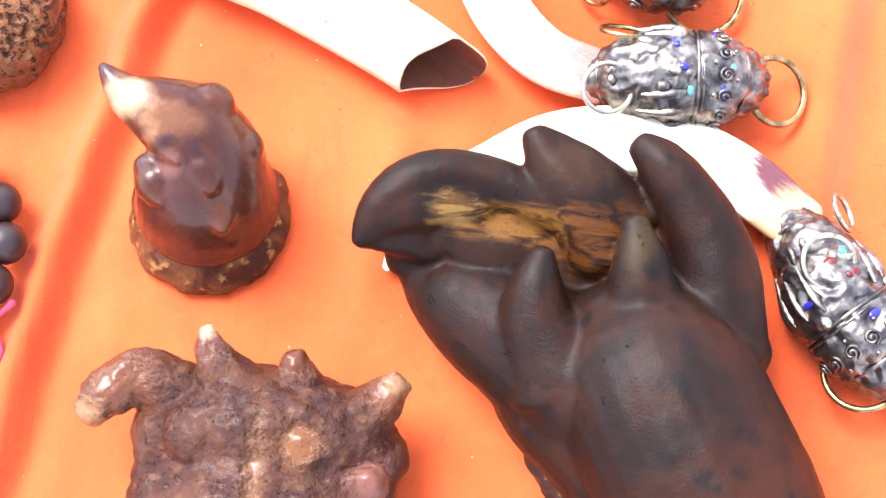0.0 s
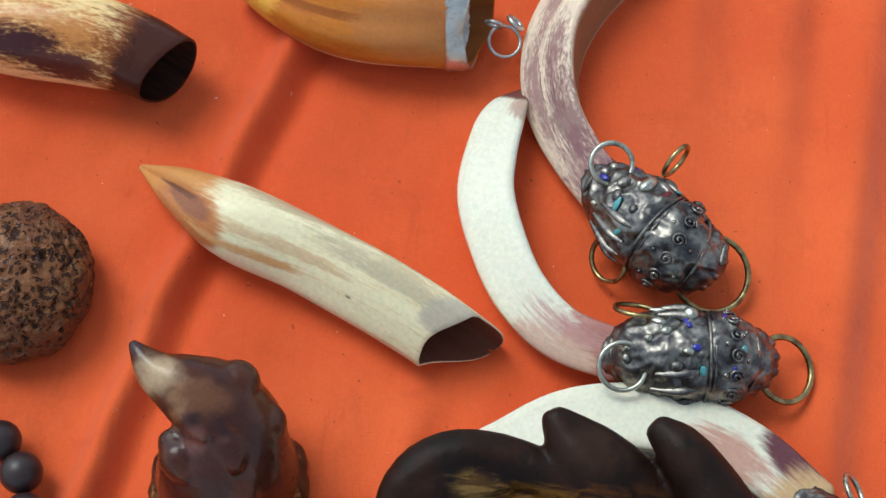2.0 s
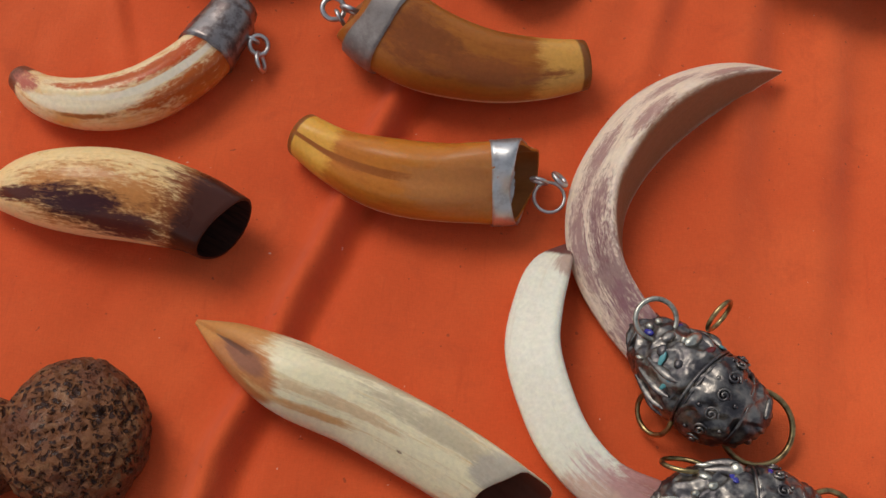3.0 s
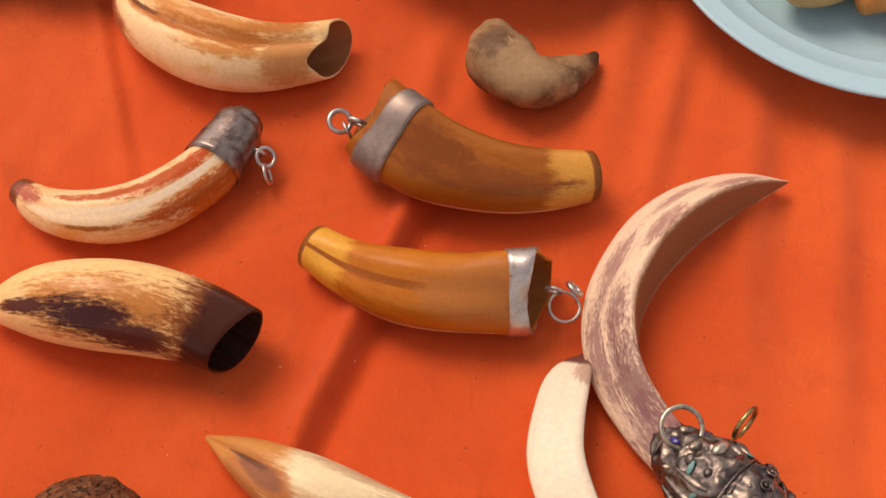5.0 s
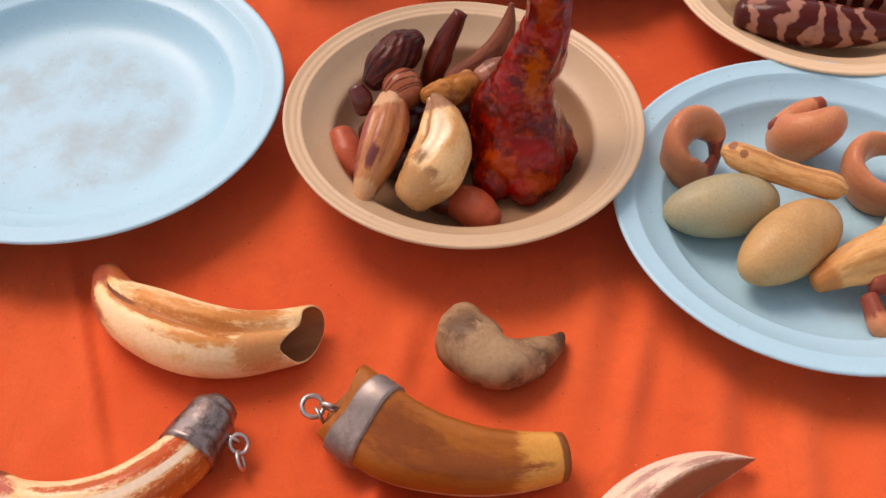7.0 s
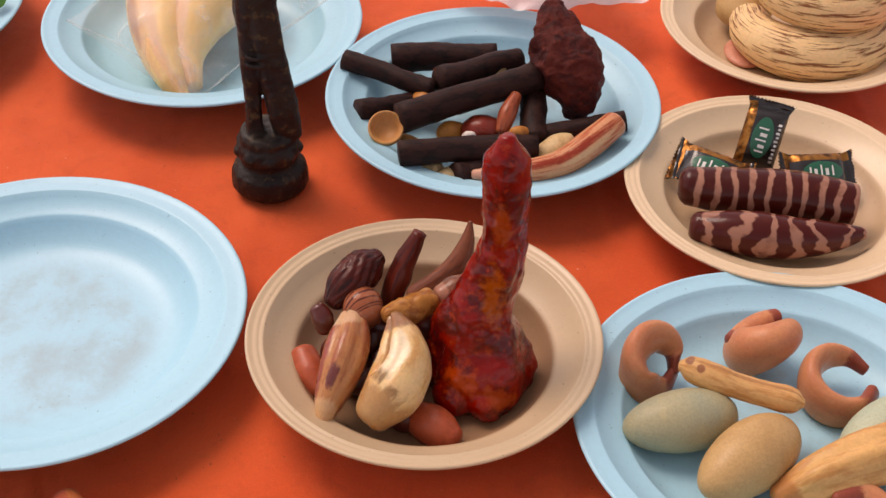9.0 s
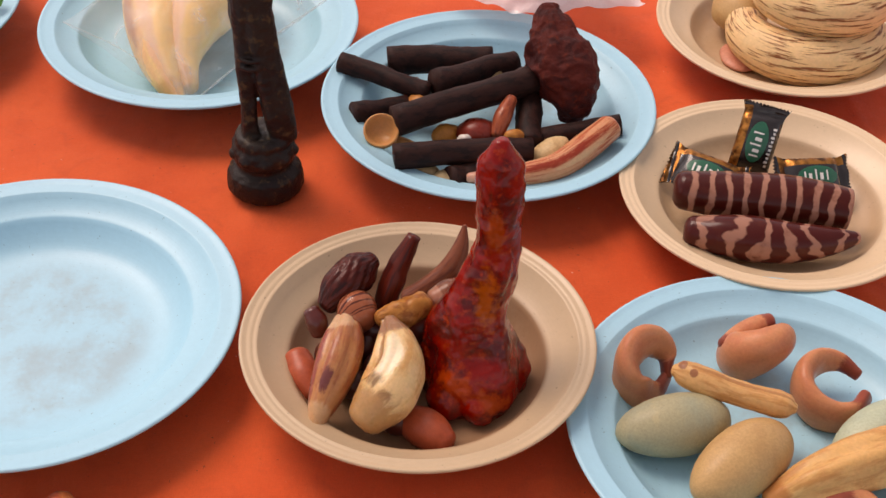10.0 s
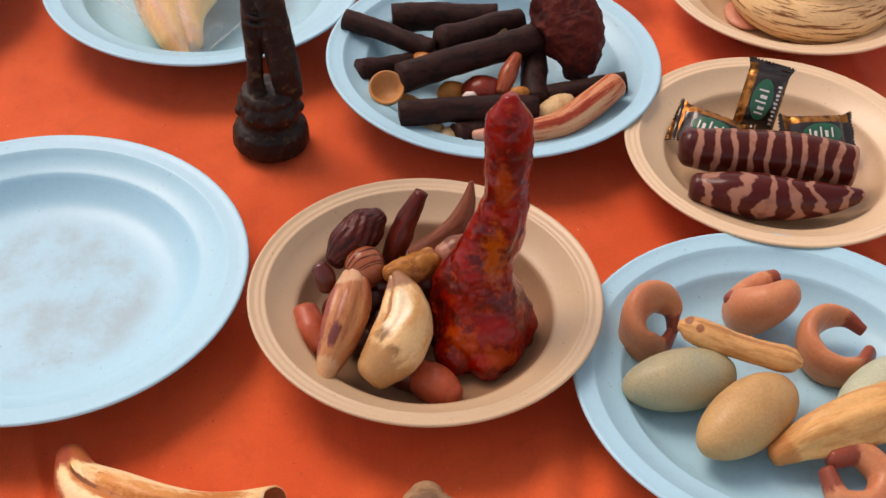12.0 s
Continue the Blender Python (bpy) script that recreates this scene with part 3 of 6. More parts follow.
CREAM_F = organic("cream_tooth", (0.90, 0.66, 0.36), (0.82, 0.44, 0.15), [
    (0.40, 0.455, 0.30, 0.030, (0.54, 0.18, 0.04), 2.4), (0.50, 0.36, 0.34, 0.05, (0.90, 0.66, 0.38), 1.6), (0.62, 0.40, 0.14, 0.03, (0.66, 0.28, 0.08), 2.8), (0.24, 0.470, 0.15, 0.012, (0.15, 0.048, 0.020), 1.8), (0.34, 0.535, 0.03, 0.012, (0.08, 0.03, 0.015), 1.2), (0.52, 0.47, 0.30, 0.012, (0.22, 0.07, 0.02), 0.7),
    (0.0, 0.4, 0.13, 2.5, (0.36, 0.080, 0.040), 0.7), (0.02, 0.28, 0.26, 0.10, (0.40, 0.10, 0.045), 1.2), (0.55, 0.53, 0.30, 0.05, (0.66, 0.28, 0.08), 2.2), (0.66, 0.47, 0.26, 0.045, (0.50, 0.17, 0.04), 2.6), (0.80, 0.56, 0.14, 0.06, (0.55, 0.20, 0.05), 2.4), (0.08, 0.62, 0.14, 0.12, (0.42, 0.12, 0.04), 1.0), (0.86, 0.36, 0.14, 0.16, (0.64, 0.30, 0.11), 1.2)], rough=0.38, coat=0.25, streak=(4, 16), streak_at=(0.50, 0.80), blotch=(0.84, 0.50, 0.20))
HORN_F = [(-0.18, -0.1068, 0.0081, 0.0076), (-0.169, -0.1278, 0.0124, 0.0132), (-0.148, -0.1438, 0.0169, 0.0178), (-0.124, -0.1528, 0.0177, 0.0185), (-0.105, -0.1528, 0.016, 0.0169), (-0.087, -0.1478, 0.0141, 0.0149), (-0.0725, -0.1423, 0.0132, 0.0139)]


def scoop(th, u):
    """A notch broken into the mouth, the far wall left long."""
    w = max(0.0, (u - 0.72) / 0.28)
    d = (th - radians(35) + math.pi) % (2 * math.pi) - math.pi
    g = (th - radians(82) + math.pi) % (2 * math.pi) - math.pi
    return w * (0.0125 * math.sin(th - radians(118)) - 0.004 * math.exp(-(d / 0.40) ** 2) + 0.0035 * math.exp(-(g / 0.40) ** 2))


curved("hollow_tooth", HORN_F, [CREAM_F, HOLE_TAN], "cream hollow tooth stained brown along a dark groove", "tooth", "horns on the cloth",
       rings=40, seg=36, prof=groove(radians(78), 0.27, 0.20, 0.02, 1.2), hollow=(0.08, 0.3), inner_slot=1, cut=scoop)

STRIPED = organic("red_stained_ivory", (0.86, 0.64, 0.36), (0.66, 0.24, 0.045), [
    (0.72, 0.51, 0.26, 0.045, (0.50, 0.075, 0.012), 2.6), (0.45, 0.53, 0.25, 0.03, (0.50, 0.10, 0.02), 2.8), (0.80, 0.24, 0.22, 0.10, (0.56, 0.15, 0.022), 2.6),
    (0.0, 0.5, 0.06, 0.9, (0.20, 0.06, 0.03), 0.7), (0.09, 0.47, 0.07, 0.09, (0.50, 0.13, 0.08), 2.4), (0.35, 0.40, 0.22, 0.06, (0.86, 0.70, 0.48), 0.9),
    (0.62, 0.44, 0.30, 0.022, (0.88, 0.74, 0.56), 0.8), (0.75, 0.34, 0.25, 0.06, (0.50, 0.11, 0.02), 2.4), (0.35, 0.33, 0.10, 0.02, (0.40, 0.14, 0.04), 2.0), (0.5, 0.10, 0.5, 0.08, (0.84, 0.66, 0.50), 0.5)], rough=0.3, coat=0.4, streak=(6, 16), streak_at=(0.50, 0.72), blotch=(0.78, 0.42, 0.14))
HORN_G = [(-0.205, -0.2336, 0.0061, 0.0065), (-0.191, -0.2436, 0.0092, 0.0097), (-0.169, -0.2476, 0.0115, 0.0121), (-0.147, -0.2426, 0.0129, 0.0135), (-0.129, -0.2286, 0.013, 0.0136), (-0.117, -0.2116, 0.0121, 0.0125), (-0.112, -0.2006, 0.0119, 0.0096)]
h = curved("capped_tooth", HORN_G, STRIPED, "cream tooth streaked red-orange with a silver cap", "tooth", "horns on the cloth",
           rings=36, prof=lambda th, u: groove(radians(60), 0.10, 0.20)(th, u) * groove(radians(20), 0.06, 0.16)(th, u))
q = [(-0.1200, -0.2165, 0.0132, 0.0145), (-0.1160, -0.2070, 0.0132, 0.0136), (-0.1120, -0.1985, 0.0136, 0.0126), (-0.1090, -0.1930, 0.0140, 0.0114), (-0.1075, -0.1910, 0.0142, 0.0092)]
part("cap", tube_of(q, rings=14, start="flat", rough=0.0005, rscale=110), metal("grey_silver", (0.34, 0.29, 0.27), (0.17, 0.13, 0.12), 0.38), h, "dented silver cap")
link_ring(h, (-0.1000, -0.2055, 0.0112), (0.3, 0.8, 0.3), 0.0030, 0.0010, SILVER, "eyelet")
link_ring(h, (-0.0965, -0.2080, 0.0110), (0.5, -0.3, 0.8), 0.0045, 0.0011, SILVER)
link_ring(h, (-0.0950, -0.2150, 0.0075), (0.95, 0.2, 0.3), 0.0045, 0.0010, SILVER)

STAINED = organic("dark_stained_ivory", (0.88, 0.60, 0.28), (0.80, 0.46, 0.16), [(0.55, 0.40, 0.34, 0.13, (0.56, 0.22, 0.06), 2.6),
    (0.20, 0.40, 0.12, 0.035, (0.10, 0.025, 0.015), 1.6), (0.46, 0.38, 0.17, 0.070, (0.060, 0.015, 0.016), 1.9), (0.66, 0.31, 0.18, 0.07, (0.11, 0.028, 0.020), 2.2),
    (1.0, 0.40, 0.24, 1.6, (0.22, 0.060, 0.016), 1.8), (1.0, 0.46, 0.15, 1.6, (0.060, 0.014, 0.007), 1.2)], rough=0.3, coat=0.4, streak=(5, 34), streak_at=(0.55, 0.75))
HORN_D = [(-0.2030, -0.2950, 0.0075, 0.0065), (-0.1830, -0.2950, 0.0145, 0.0152), (-0.1580, -0.2960, 0.0185, 0.0195), (-0.1310, -0.2975, 0.0185, 0.0195), (-0.1110, -0.3015, 0.0170, 0.0178), (-0.0950, -0.3080, 0.0154, 0.0162)]
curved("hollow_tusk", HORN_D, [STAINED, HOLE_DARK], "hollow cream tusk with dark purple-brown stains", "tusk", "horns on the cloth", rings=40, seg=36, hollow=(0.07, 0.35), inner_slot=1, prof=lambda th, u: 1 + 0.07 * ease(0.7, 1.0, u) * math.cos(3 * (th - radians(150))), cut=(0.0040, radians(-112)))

QUILL = organic("pale_cut_horn", (0.84, 0.71, 0.46), (0.70, 0.50, 0.26), [
    (0.48, 0.42, 0.20, 0.03, (0.68, 0.47, 0.27), 2.6), (0.08, 0.5, 0.20, 0.9, (0.60, 0.26, 0.08), 0.8), (0.23, 0.36, 0.12, 0.15, (0.50, 0.19, 0.065), 0.45), (0.23, 0.42, 0.08, 0.055, (0.30, 0.115, 0.060), 0.8), (0.80, 0.52, 0.25, 0.05, (0.58, 0.46, 0.30), 2.4), (0.62, 0.62, 0.30, 0.06, (0.56, 0.43, 0.27), 2.2), (0.180, 0.455, 0.070, 0.022, (0.20, 0.085, 0.050), 1.6), (0.70, 0.33, 0.010, 0.008, (0.30, 0.20, 0.13), 2.4), (0.42, 0.335, 0.16, 0.022, (0.66, 0.36, 0.15), 2.6),
    (0.98, 0.5, 0.08, 0.10, (0.50, 0.41, 0.31), 0.8)], rough=0.34, coat=0.25, streak=(3, 26), streak_at=(0.52, 0.7))
HORN_H = [(-0.1020, -0.3460, 0.0020, 0.0014), (-0.0820, -0.3585, 0.0105, 0.0098), (-0.0620, -0.3695, 0.0140, 0.0150), (-0.0250, -0.3815, 0.0136, 0.0152), (0.0040, -0.3940, 0.0138, 0.0154), (0.0275, -0.4065, 0.0134, 0.0152), (0.0380, -0.4130, 0.0130, 0.0150)]


def quill_prof(th, u):
    a = groove(radians(68), 0.42, 0.42, -0.1, 0.27)(th, u) if u < 0.34 else 1.0
    k = ease(0.25, 0.7, u)
    return a * (1 - 0.06 * k) * (1 - 0.65 * k + 0.65 * k * three_sided(radians(52), 6.0)(th, u))


h = curved("cut_horn", HORN_H, [QUILL, HOLE_BROWN], "pale cream horn cut open at both ends, tip scooped brown", "horn", "horns on the cloth", rings=44, seg=36, prof=quill_prof, hollow=(0.06, 0.3), inner_slot=1, cut=(0.011, radians(-118)))

# Last patch: brown stain of the inner side, deepened to carry its shade.
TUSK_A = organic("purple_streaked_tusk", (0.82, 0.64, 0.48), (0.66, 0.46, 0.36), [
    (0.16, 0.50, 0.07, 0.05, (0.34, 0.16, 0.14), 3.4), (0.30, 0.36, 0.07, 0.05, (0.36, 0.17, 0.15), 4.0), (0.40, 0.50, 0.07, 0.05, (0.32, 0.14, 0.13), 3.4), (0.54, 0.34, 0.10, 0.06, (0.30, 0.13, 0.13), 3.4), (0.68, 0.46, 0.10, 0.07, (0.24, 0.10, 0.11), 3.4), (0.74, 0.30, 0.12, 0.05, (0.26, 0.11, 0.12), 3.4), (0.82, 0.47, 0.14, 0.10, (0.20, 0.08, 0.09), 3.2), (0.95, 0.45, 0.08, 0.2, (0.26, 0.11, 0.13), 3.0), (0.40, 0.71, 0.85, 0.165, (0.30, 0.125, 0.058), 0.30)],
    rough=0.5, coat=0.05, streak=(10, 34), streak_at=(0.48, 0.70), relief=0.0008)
IVORY = organic("white_tusk", (0.82, 0.75, 0.60), (0.74, 0.64, 0.48), [
    (0.0, 0.4, 0.07, 1.0, (0.16, 0.06, 0.05), 0.5), (0.10, 0.62, 0.05, 0.12, (0.52, 0.36, 0.28), 1.6), (0.99, 0.5, 0.15, 0.6, (0.42, 0.18, 0.15), 2.0), (0.84, 0.46, 0.12, 0.10, (0.56, 0.30, 0.27), 3.4), (0.84, 0.3, 0.11, 0.14, (0.62, 0.40, 0.30), 1.8)], rough=0.34, coat=0.2, streak=(3, 18), streak_at=(0.55, 0.75))
IVORY_C = organic("white_brown_tusk", (0.80, 0.73, 0.58), (0.74, 0.64, 0.50), [
    (0.93, 0.7, 0.10, 0.2, (0.14, 0.05, 0.06), 0.9), (0.80, 0.45, 0.10, 0.12, (0.56, 0.32, 0.24), 2.2), (0.60, 0.25, 0.5, 0.10, (0.30, 0.11, 0.04), 0.8), (1.0, 0.4, 0.09, 0.4, (0.60, 0.38, 0.20), 1.2)], rough=0.34, coat=0.2, streak=(3, 18), streak_at=(0.55, 0.75))
P_A = [(0.1472, -0.1935, 0.0012, 0.0006), (0.1322, -0.1995, 0.0052, 0.0058), (0.1092, -0.2125, 0.0091, 0.0101), (0.0892, -0.2305, 0.0108, 0.0120), (0.0752, -0.2515, 0.0105, 0.0117), (0.0672, -0.2735, 0.0101, 0.0113), (0.0670, -0.2945, 0.0097, 0.0108), (0.0712, -0.3095, 0.0091, 0.0101), (0.0802, -0.3255, 0.0088, 0.0095), (0.0922, -0.3415, 0.0095, 0.0089)]
P_B = [(0.0540, -0.2960, 0.0030, 0.0023), (0.0480, -0.3095, 0.0072, 0.0078), (0.0438, -0.3295, 0.0090, 0.0097), (0.0430, -0.3475, 0.0095, 0.0103), (0.0492, -0.3685, 0.0093, 0.0101), (0.0600, -0.3890, 0.0090, 0.0097), (0.0740, -0.4025, 0.0087, 0.0093), (0.0990, -0.4115, 0.0100, 0.0087)]
P_C = [(0.0225, -0.4900, 0.0016, 0.0013), (0.0300, -0.4790, 0.0049, 0.0060), (0.0420, -0.4650, 0.0080, 0.0095), (0.0600, -0.4545, 0.0094, 0.0109), (0.0812, -0.4428, 0.0104, 0.0118), (0.1035, -0.4382, 0.0106, 0.0119), (0.1260, -0.4398, 0.0106, 0.0119), (0.1490, -0.4485, 0.0102, 0.0113), (0.1730, -0.4650, 0.0100, 0.0098)]


def capped_tusk(pts, mat, section, label, cap_pts, seed, inlays, knobs, rings):
    """A curved tusk set into a chased silver cap: petals, a mask with a nose, belts of scrolls, enamel and loose rings."""
    rnd = random.Random(seed)
    t = curved("capped_tusk", pts, mat, label, "tusk", "tusks with silver caps", rings=60, seg=48, prof=section)
    q, us = spline(cap_pts, 80)

    def on(u, th, lift=0.0):
        """Place on the cap's skin, with the axes along, round and out."""
        k = int(round(u * 79))
        T = q[min(k + 1, 79), :3] - q[max(k - 1, 0), :3]
        T /= np.linalg.norm(T)
        S = np.cross(T, (0, 0, 1.0))
        S /= np.linalg.norm(S)
        U = np.cross(S, T)
        n = Vector(S * math.cos(th) + U * math.sin(th))
        return Vector(q[k, :3] + S * math.cos(th) * (q[k, 3] + lift) + U * math.sin(th) * (q[k, 4] + lift)), Vector(T), n.cross(Vector(T)), n

    def axes(a, b, c, spin=0.0):
        return Matrix((a, b, c)).transposed() @ Matrix.Rotation(radians(spin), 3, "Z")

    def shape(th, u):                                     # waist, belly, step before the end
        return 1.0 - 0.05 * math.exp(-((u - 0.24) / 0.05) ** 2) - 0.07 * math.exp(-((u - 0.57) / 0.03) ** 2) - 0.06 * math.exp(-((u - 0.83) / 0.025) ** 2)

    bm = tube_of(cap_pts, rings=110, seg=120, prof=shape)
    bm.normal_update()
    for v in bm.verts:                                    # hammered lobes, soft crevices
        w = v.co + noise.noise_vector(v.co * 90) * 0.003
        f = noise.voronoi(w * 105)[0]
        g = noise.voronoi(w * 330)[0]
        v.co += v.normal * (0.0017 * (min(1.0, (f[1] - f[0]) * 2.0) - 0.6) + 0.00035 * min(1.0, (g[1] - g[0]) * 2.5) + 0.0005 * noise.noise(v.co * 260))
    cap = part("cap", bm, OLD_SILVER, t, "chased tarnished silver cap")

    def wire(u, r, lift, beaded=False):
        bm = bmesh.new()
        rows = []
        for i in range(96):
            c, T, B, n = on(u, 2 * math.pi * i / 96, lift)
            rr = r * (0.72 + 0.28 * abs(math.sin(i * math.pi / 2.4))) if beaded else r
            rows.append([bm.verts.new(c + (T * math.cos(b) + n * math.sin(b)) * rr) for b in (0, 1.05, 2.09, 3.14, 4.19, 5.24)])
        for i in range(96):
            for b in range(6):
                bm.faces.new((rows[i][b], rows[i - 1][b], rows[i - 1][(b + 1) % 6], rows[i][(b + 1) % 6]))
        part("wire_band", bm, OLD_SILVER, cap)

    for u, r, beaded in ((0.05, 0.0010, True), (0.575, 0.0008, False), (0.60, 0.0006, True), (0.805, 0.0008, False)):
        wire(u, r, -0.0004, beaded)
    for i in range(8):                                    # coiled scrolls in a row round the belly
        c, T, B, n = on(0.70, radians(-2 + 26 * i), 0.0006)
        bm = bmesh.new()
        turn = [c + (T * math.cos(a) + B * math.sin(a)) * (0.0030 - 0.00021 * k) + n * (0.0001 * k) for k, a in enumerate([0.9 * k for k in range(13)])]
        sweep(bm, [tuple(x) + (0.00062,) for x in turn], rings=44, seg=7)
        part("scroll", bm, OLD_SILVER, cap)
    for i in range(9):                                    # small knobs between the scrolls and round the end
        c, T, B, n = on(0.765 if i % 2 else 0.64, radians(11 + 20 * i), 0.0)
        part("boss", ball(bmesh.new(), c, rnd.uniform(0.0008, 0.0013), sub=2), OLD_SILVER, cap)
    for i in range(7):                                    # notched jaw at the end
        c, T, B, n = on(0.90, radians(0 + 30 * i), -0.0004)
        part("lobe", ball(bmesh.new(), c, 0.0026, (1.25, 0.8, 0.6), axes(T, B, n), 2, 0.0003, 400), OLD_SILVER, cap)
    for side in (0, 1):                                   # overlapping petals down both sides
        for i in range(4):
            th = radians((-25 + 24 * i) if side == 0 else (205 - 24 * i))
            c, T, B, n = on(0.20 + 0.025 * i, th, 0.0)
            e, _, _, m = on(0.50, th + radians(8 if side == 0 else -8), 0.0002)
            part("petal", tube_of([tuple(c) + (0.0008, 0.0006), tuple(c.lerp(e, 0.35) + n * 0.0006) + (0.0017, 0.0010), tuple(c.lerp(e, 0.75) + n * 0.0008) + (0.0019, 0.0011), tuple(e) + (0.0007, 0.0006)], rings=14, seg=12), OLD_SILVER, cap)
    for u, th, size, spin, mt in knobs:                   # mask: nose, cheeks and brow
        c, T, B, n = on(u, radians(th), 0.0003)
        part("boss", ball(bmesh.new(), c, 0.001, size, axes(T, B, n, spin), 3, 0.0004, 260), mt, cap)
    for u, th, size, spin, mt in inlays:
        c, T, B, n = on(u, radians(th), 0.0002)
        part("enamel_inlay", ball(bmesh.new(), c, 0.001, size, axes(T, B, n, spin), 2, 0.0003, 500), mt, cap)
    for c, axis, R, r, mt in rings:
        part("ring", torus(bmesh.new(), c, axis, R, r, 56, 10), mt, t, "loose metal ring")
    return t


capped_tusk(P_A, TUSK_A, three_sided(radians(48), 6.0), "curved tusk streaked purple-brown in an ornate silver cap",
            [(0.0880, -0.3370, 0.0102, 0.0100), (0.0960, -0.3470, 0.0142, 0.0152), (0.1060, -0.3580, 0.0172, 0.0180), (0.1175, -0.3665, 0.0176, 0.0182), (0.1265, -0.3695, 0.0140, 0.0142), (0.1305, -0.3705, 0.0085, 0.0080)], 3,
            [(0.14, 75, (2.2, 1.5, 0.6), 20, ENAMEL_BLUE), (0.50, 118, (1.4, 3.6, 0.7), 0, ENAMEL_RED), (0.52, 150, (1.6, 3.2, 0.7), 0, ENAMEL_TURQ), (0.36, 62, (1.4, 3.2, 0.5), 20, ENAMEL_TURQ), (0.46, 42, (1.2, 4.0, 0.5), -15, ENAMEL_TURQ), (0.20, 128, (1.3, 1.8, 0.5), 0, ENAMEL_BLUE)],
            [(0.38, 112, (2.6, 5.2, 2.6), 8, BRIGHT_SILVER), (0.36, 100, (1.8, 1.8, 2.4), 0, BRIGHT_SILVER), (0.26, 90, (2.4, 3.0, 1.3), 0, OLD_SILVER), (0.32, 70, (2.2, 2.6, 1.5), 30, OLD_SILVER), (0.44, 72, (1.8, 2.0, 1.4), 0, OLD_SILVER), (0.10, 84, (1.8, 1.4, 1.3), 0, BRIGHT_SILVER), (0.10, 104, (1.8, 1.4, 1.3), 0, BRIGHT_SILVER), (0.22, 36, (2.0, 1.0, 1.1), 25, BRIGHT_SILVER), (0.88, 96, (1.6, 5.0, 1.4), 0, OLD_SILVER)],
            [((0.1342, -0.3735, 0.0100), (0.15, -0.30, 1), 0.0152, 0.0013, BRASS), ((0.0902, -0.3375, 0.0280), (0.1, -0.35, 1), 0.0084, 0.0011, BRIGHT_SILVER),
             ((0.1157, -0.3335, 0.0280), (0.75, -0.62, 0.1), 0.0072, 0.0010, BRASS), ((0.0927, -0.3715, 0.0105), (-0.75, -0.45, 0.6), 0.0090, 0.0011, BRASS)])
capped_tusk(P_B, IVORY, three_sided(radians(70), 3.6), "smooth white curved tusk in an ornate silver cap",
            [(0.0970, -0.4115, 0.0100, 0.0092), (0.1070, -0.4115, 0.0150, 0.0160), (0.1220, -0.4115, 0.0168, 0.0178), (0.1370, -0.4108, 0.0166, 0.0172), (0.1480, -0.4100, 0.0135, 0.0132), (0.1535, -0.4095, 0.0080, 0.0070)], 5,
            [(0.44, 118, (1.5, 3.0, 0.6), 25, ENAMEL_BLUE), (0.49, 84, (2.0, 1.5, 0.7), 0, ENAMEL_BLUE), (0.66, 138, (1.5, 2.6, 0.6), 0, ENAMEL_BLUE), (0.68, 54, (1.4, 3.2, 0.6), 0, ENAMEL_BLUE), (0.74, 82, (1.2, 3.0, 0.6), 0, ENAMEL_TURQ), (0.53, 56, (1.4, 2.0, 0.6), 0, ENAMEL_TURQ), (0.34, 80, (1.0, 1.3, 0.6), 0, ENAMEL_RED)],
            [(0.47, 132, (3.2, 3.0, 3.2), 0, BRIGHT_SILVER), (0.44, 78, (2.4, 1.7, 2.2), 0, BRIGHT_SILVER), (0.32, 104, (2.4, 1.8, 1.3), 30, BRIGHT_SILVER), (0.28, 118, (2.8, 1.6, 1.2), -20, BRIGHT_SILVER), (0.24, 92, (1.8, 1.8, 1.6), 0, BRIGHT_SILVER), (0.15, 80, (2.0, 1.6, 1.4), 0, BRIGHT_SILVER), (0.15, 66, (1.6, 2.0, 1.4), 0, OLD_SILVER), (0.38, 60, (2.6, 2.2, 1.8), 0, OLD_SILVER), (0.28, 146, (3.6, 1.1, 1.1), 0, BRIGHT_SILVER)],
            [((0.1630, -0.4110, 0.0115), (0.45, -0.1, 1), 0.0128, 0.0013, BRASS), ((0.0985, -0.4210, 0.0270), (0.05, -0.35, 1), 0.0090, 0.0010, BRIGHT_SILVER),
             ((0.1040, -0.3960, 0.0215), (0.05, 0.85, 0.55), 0.0090, 0.0010, BRASS)])
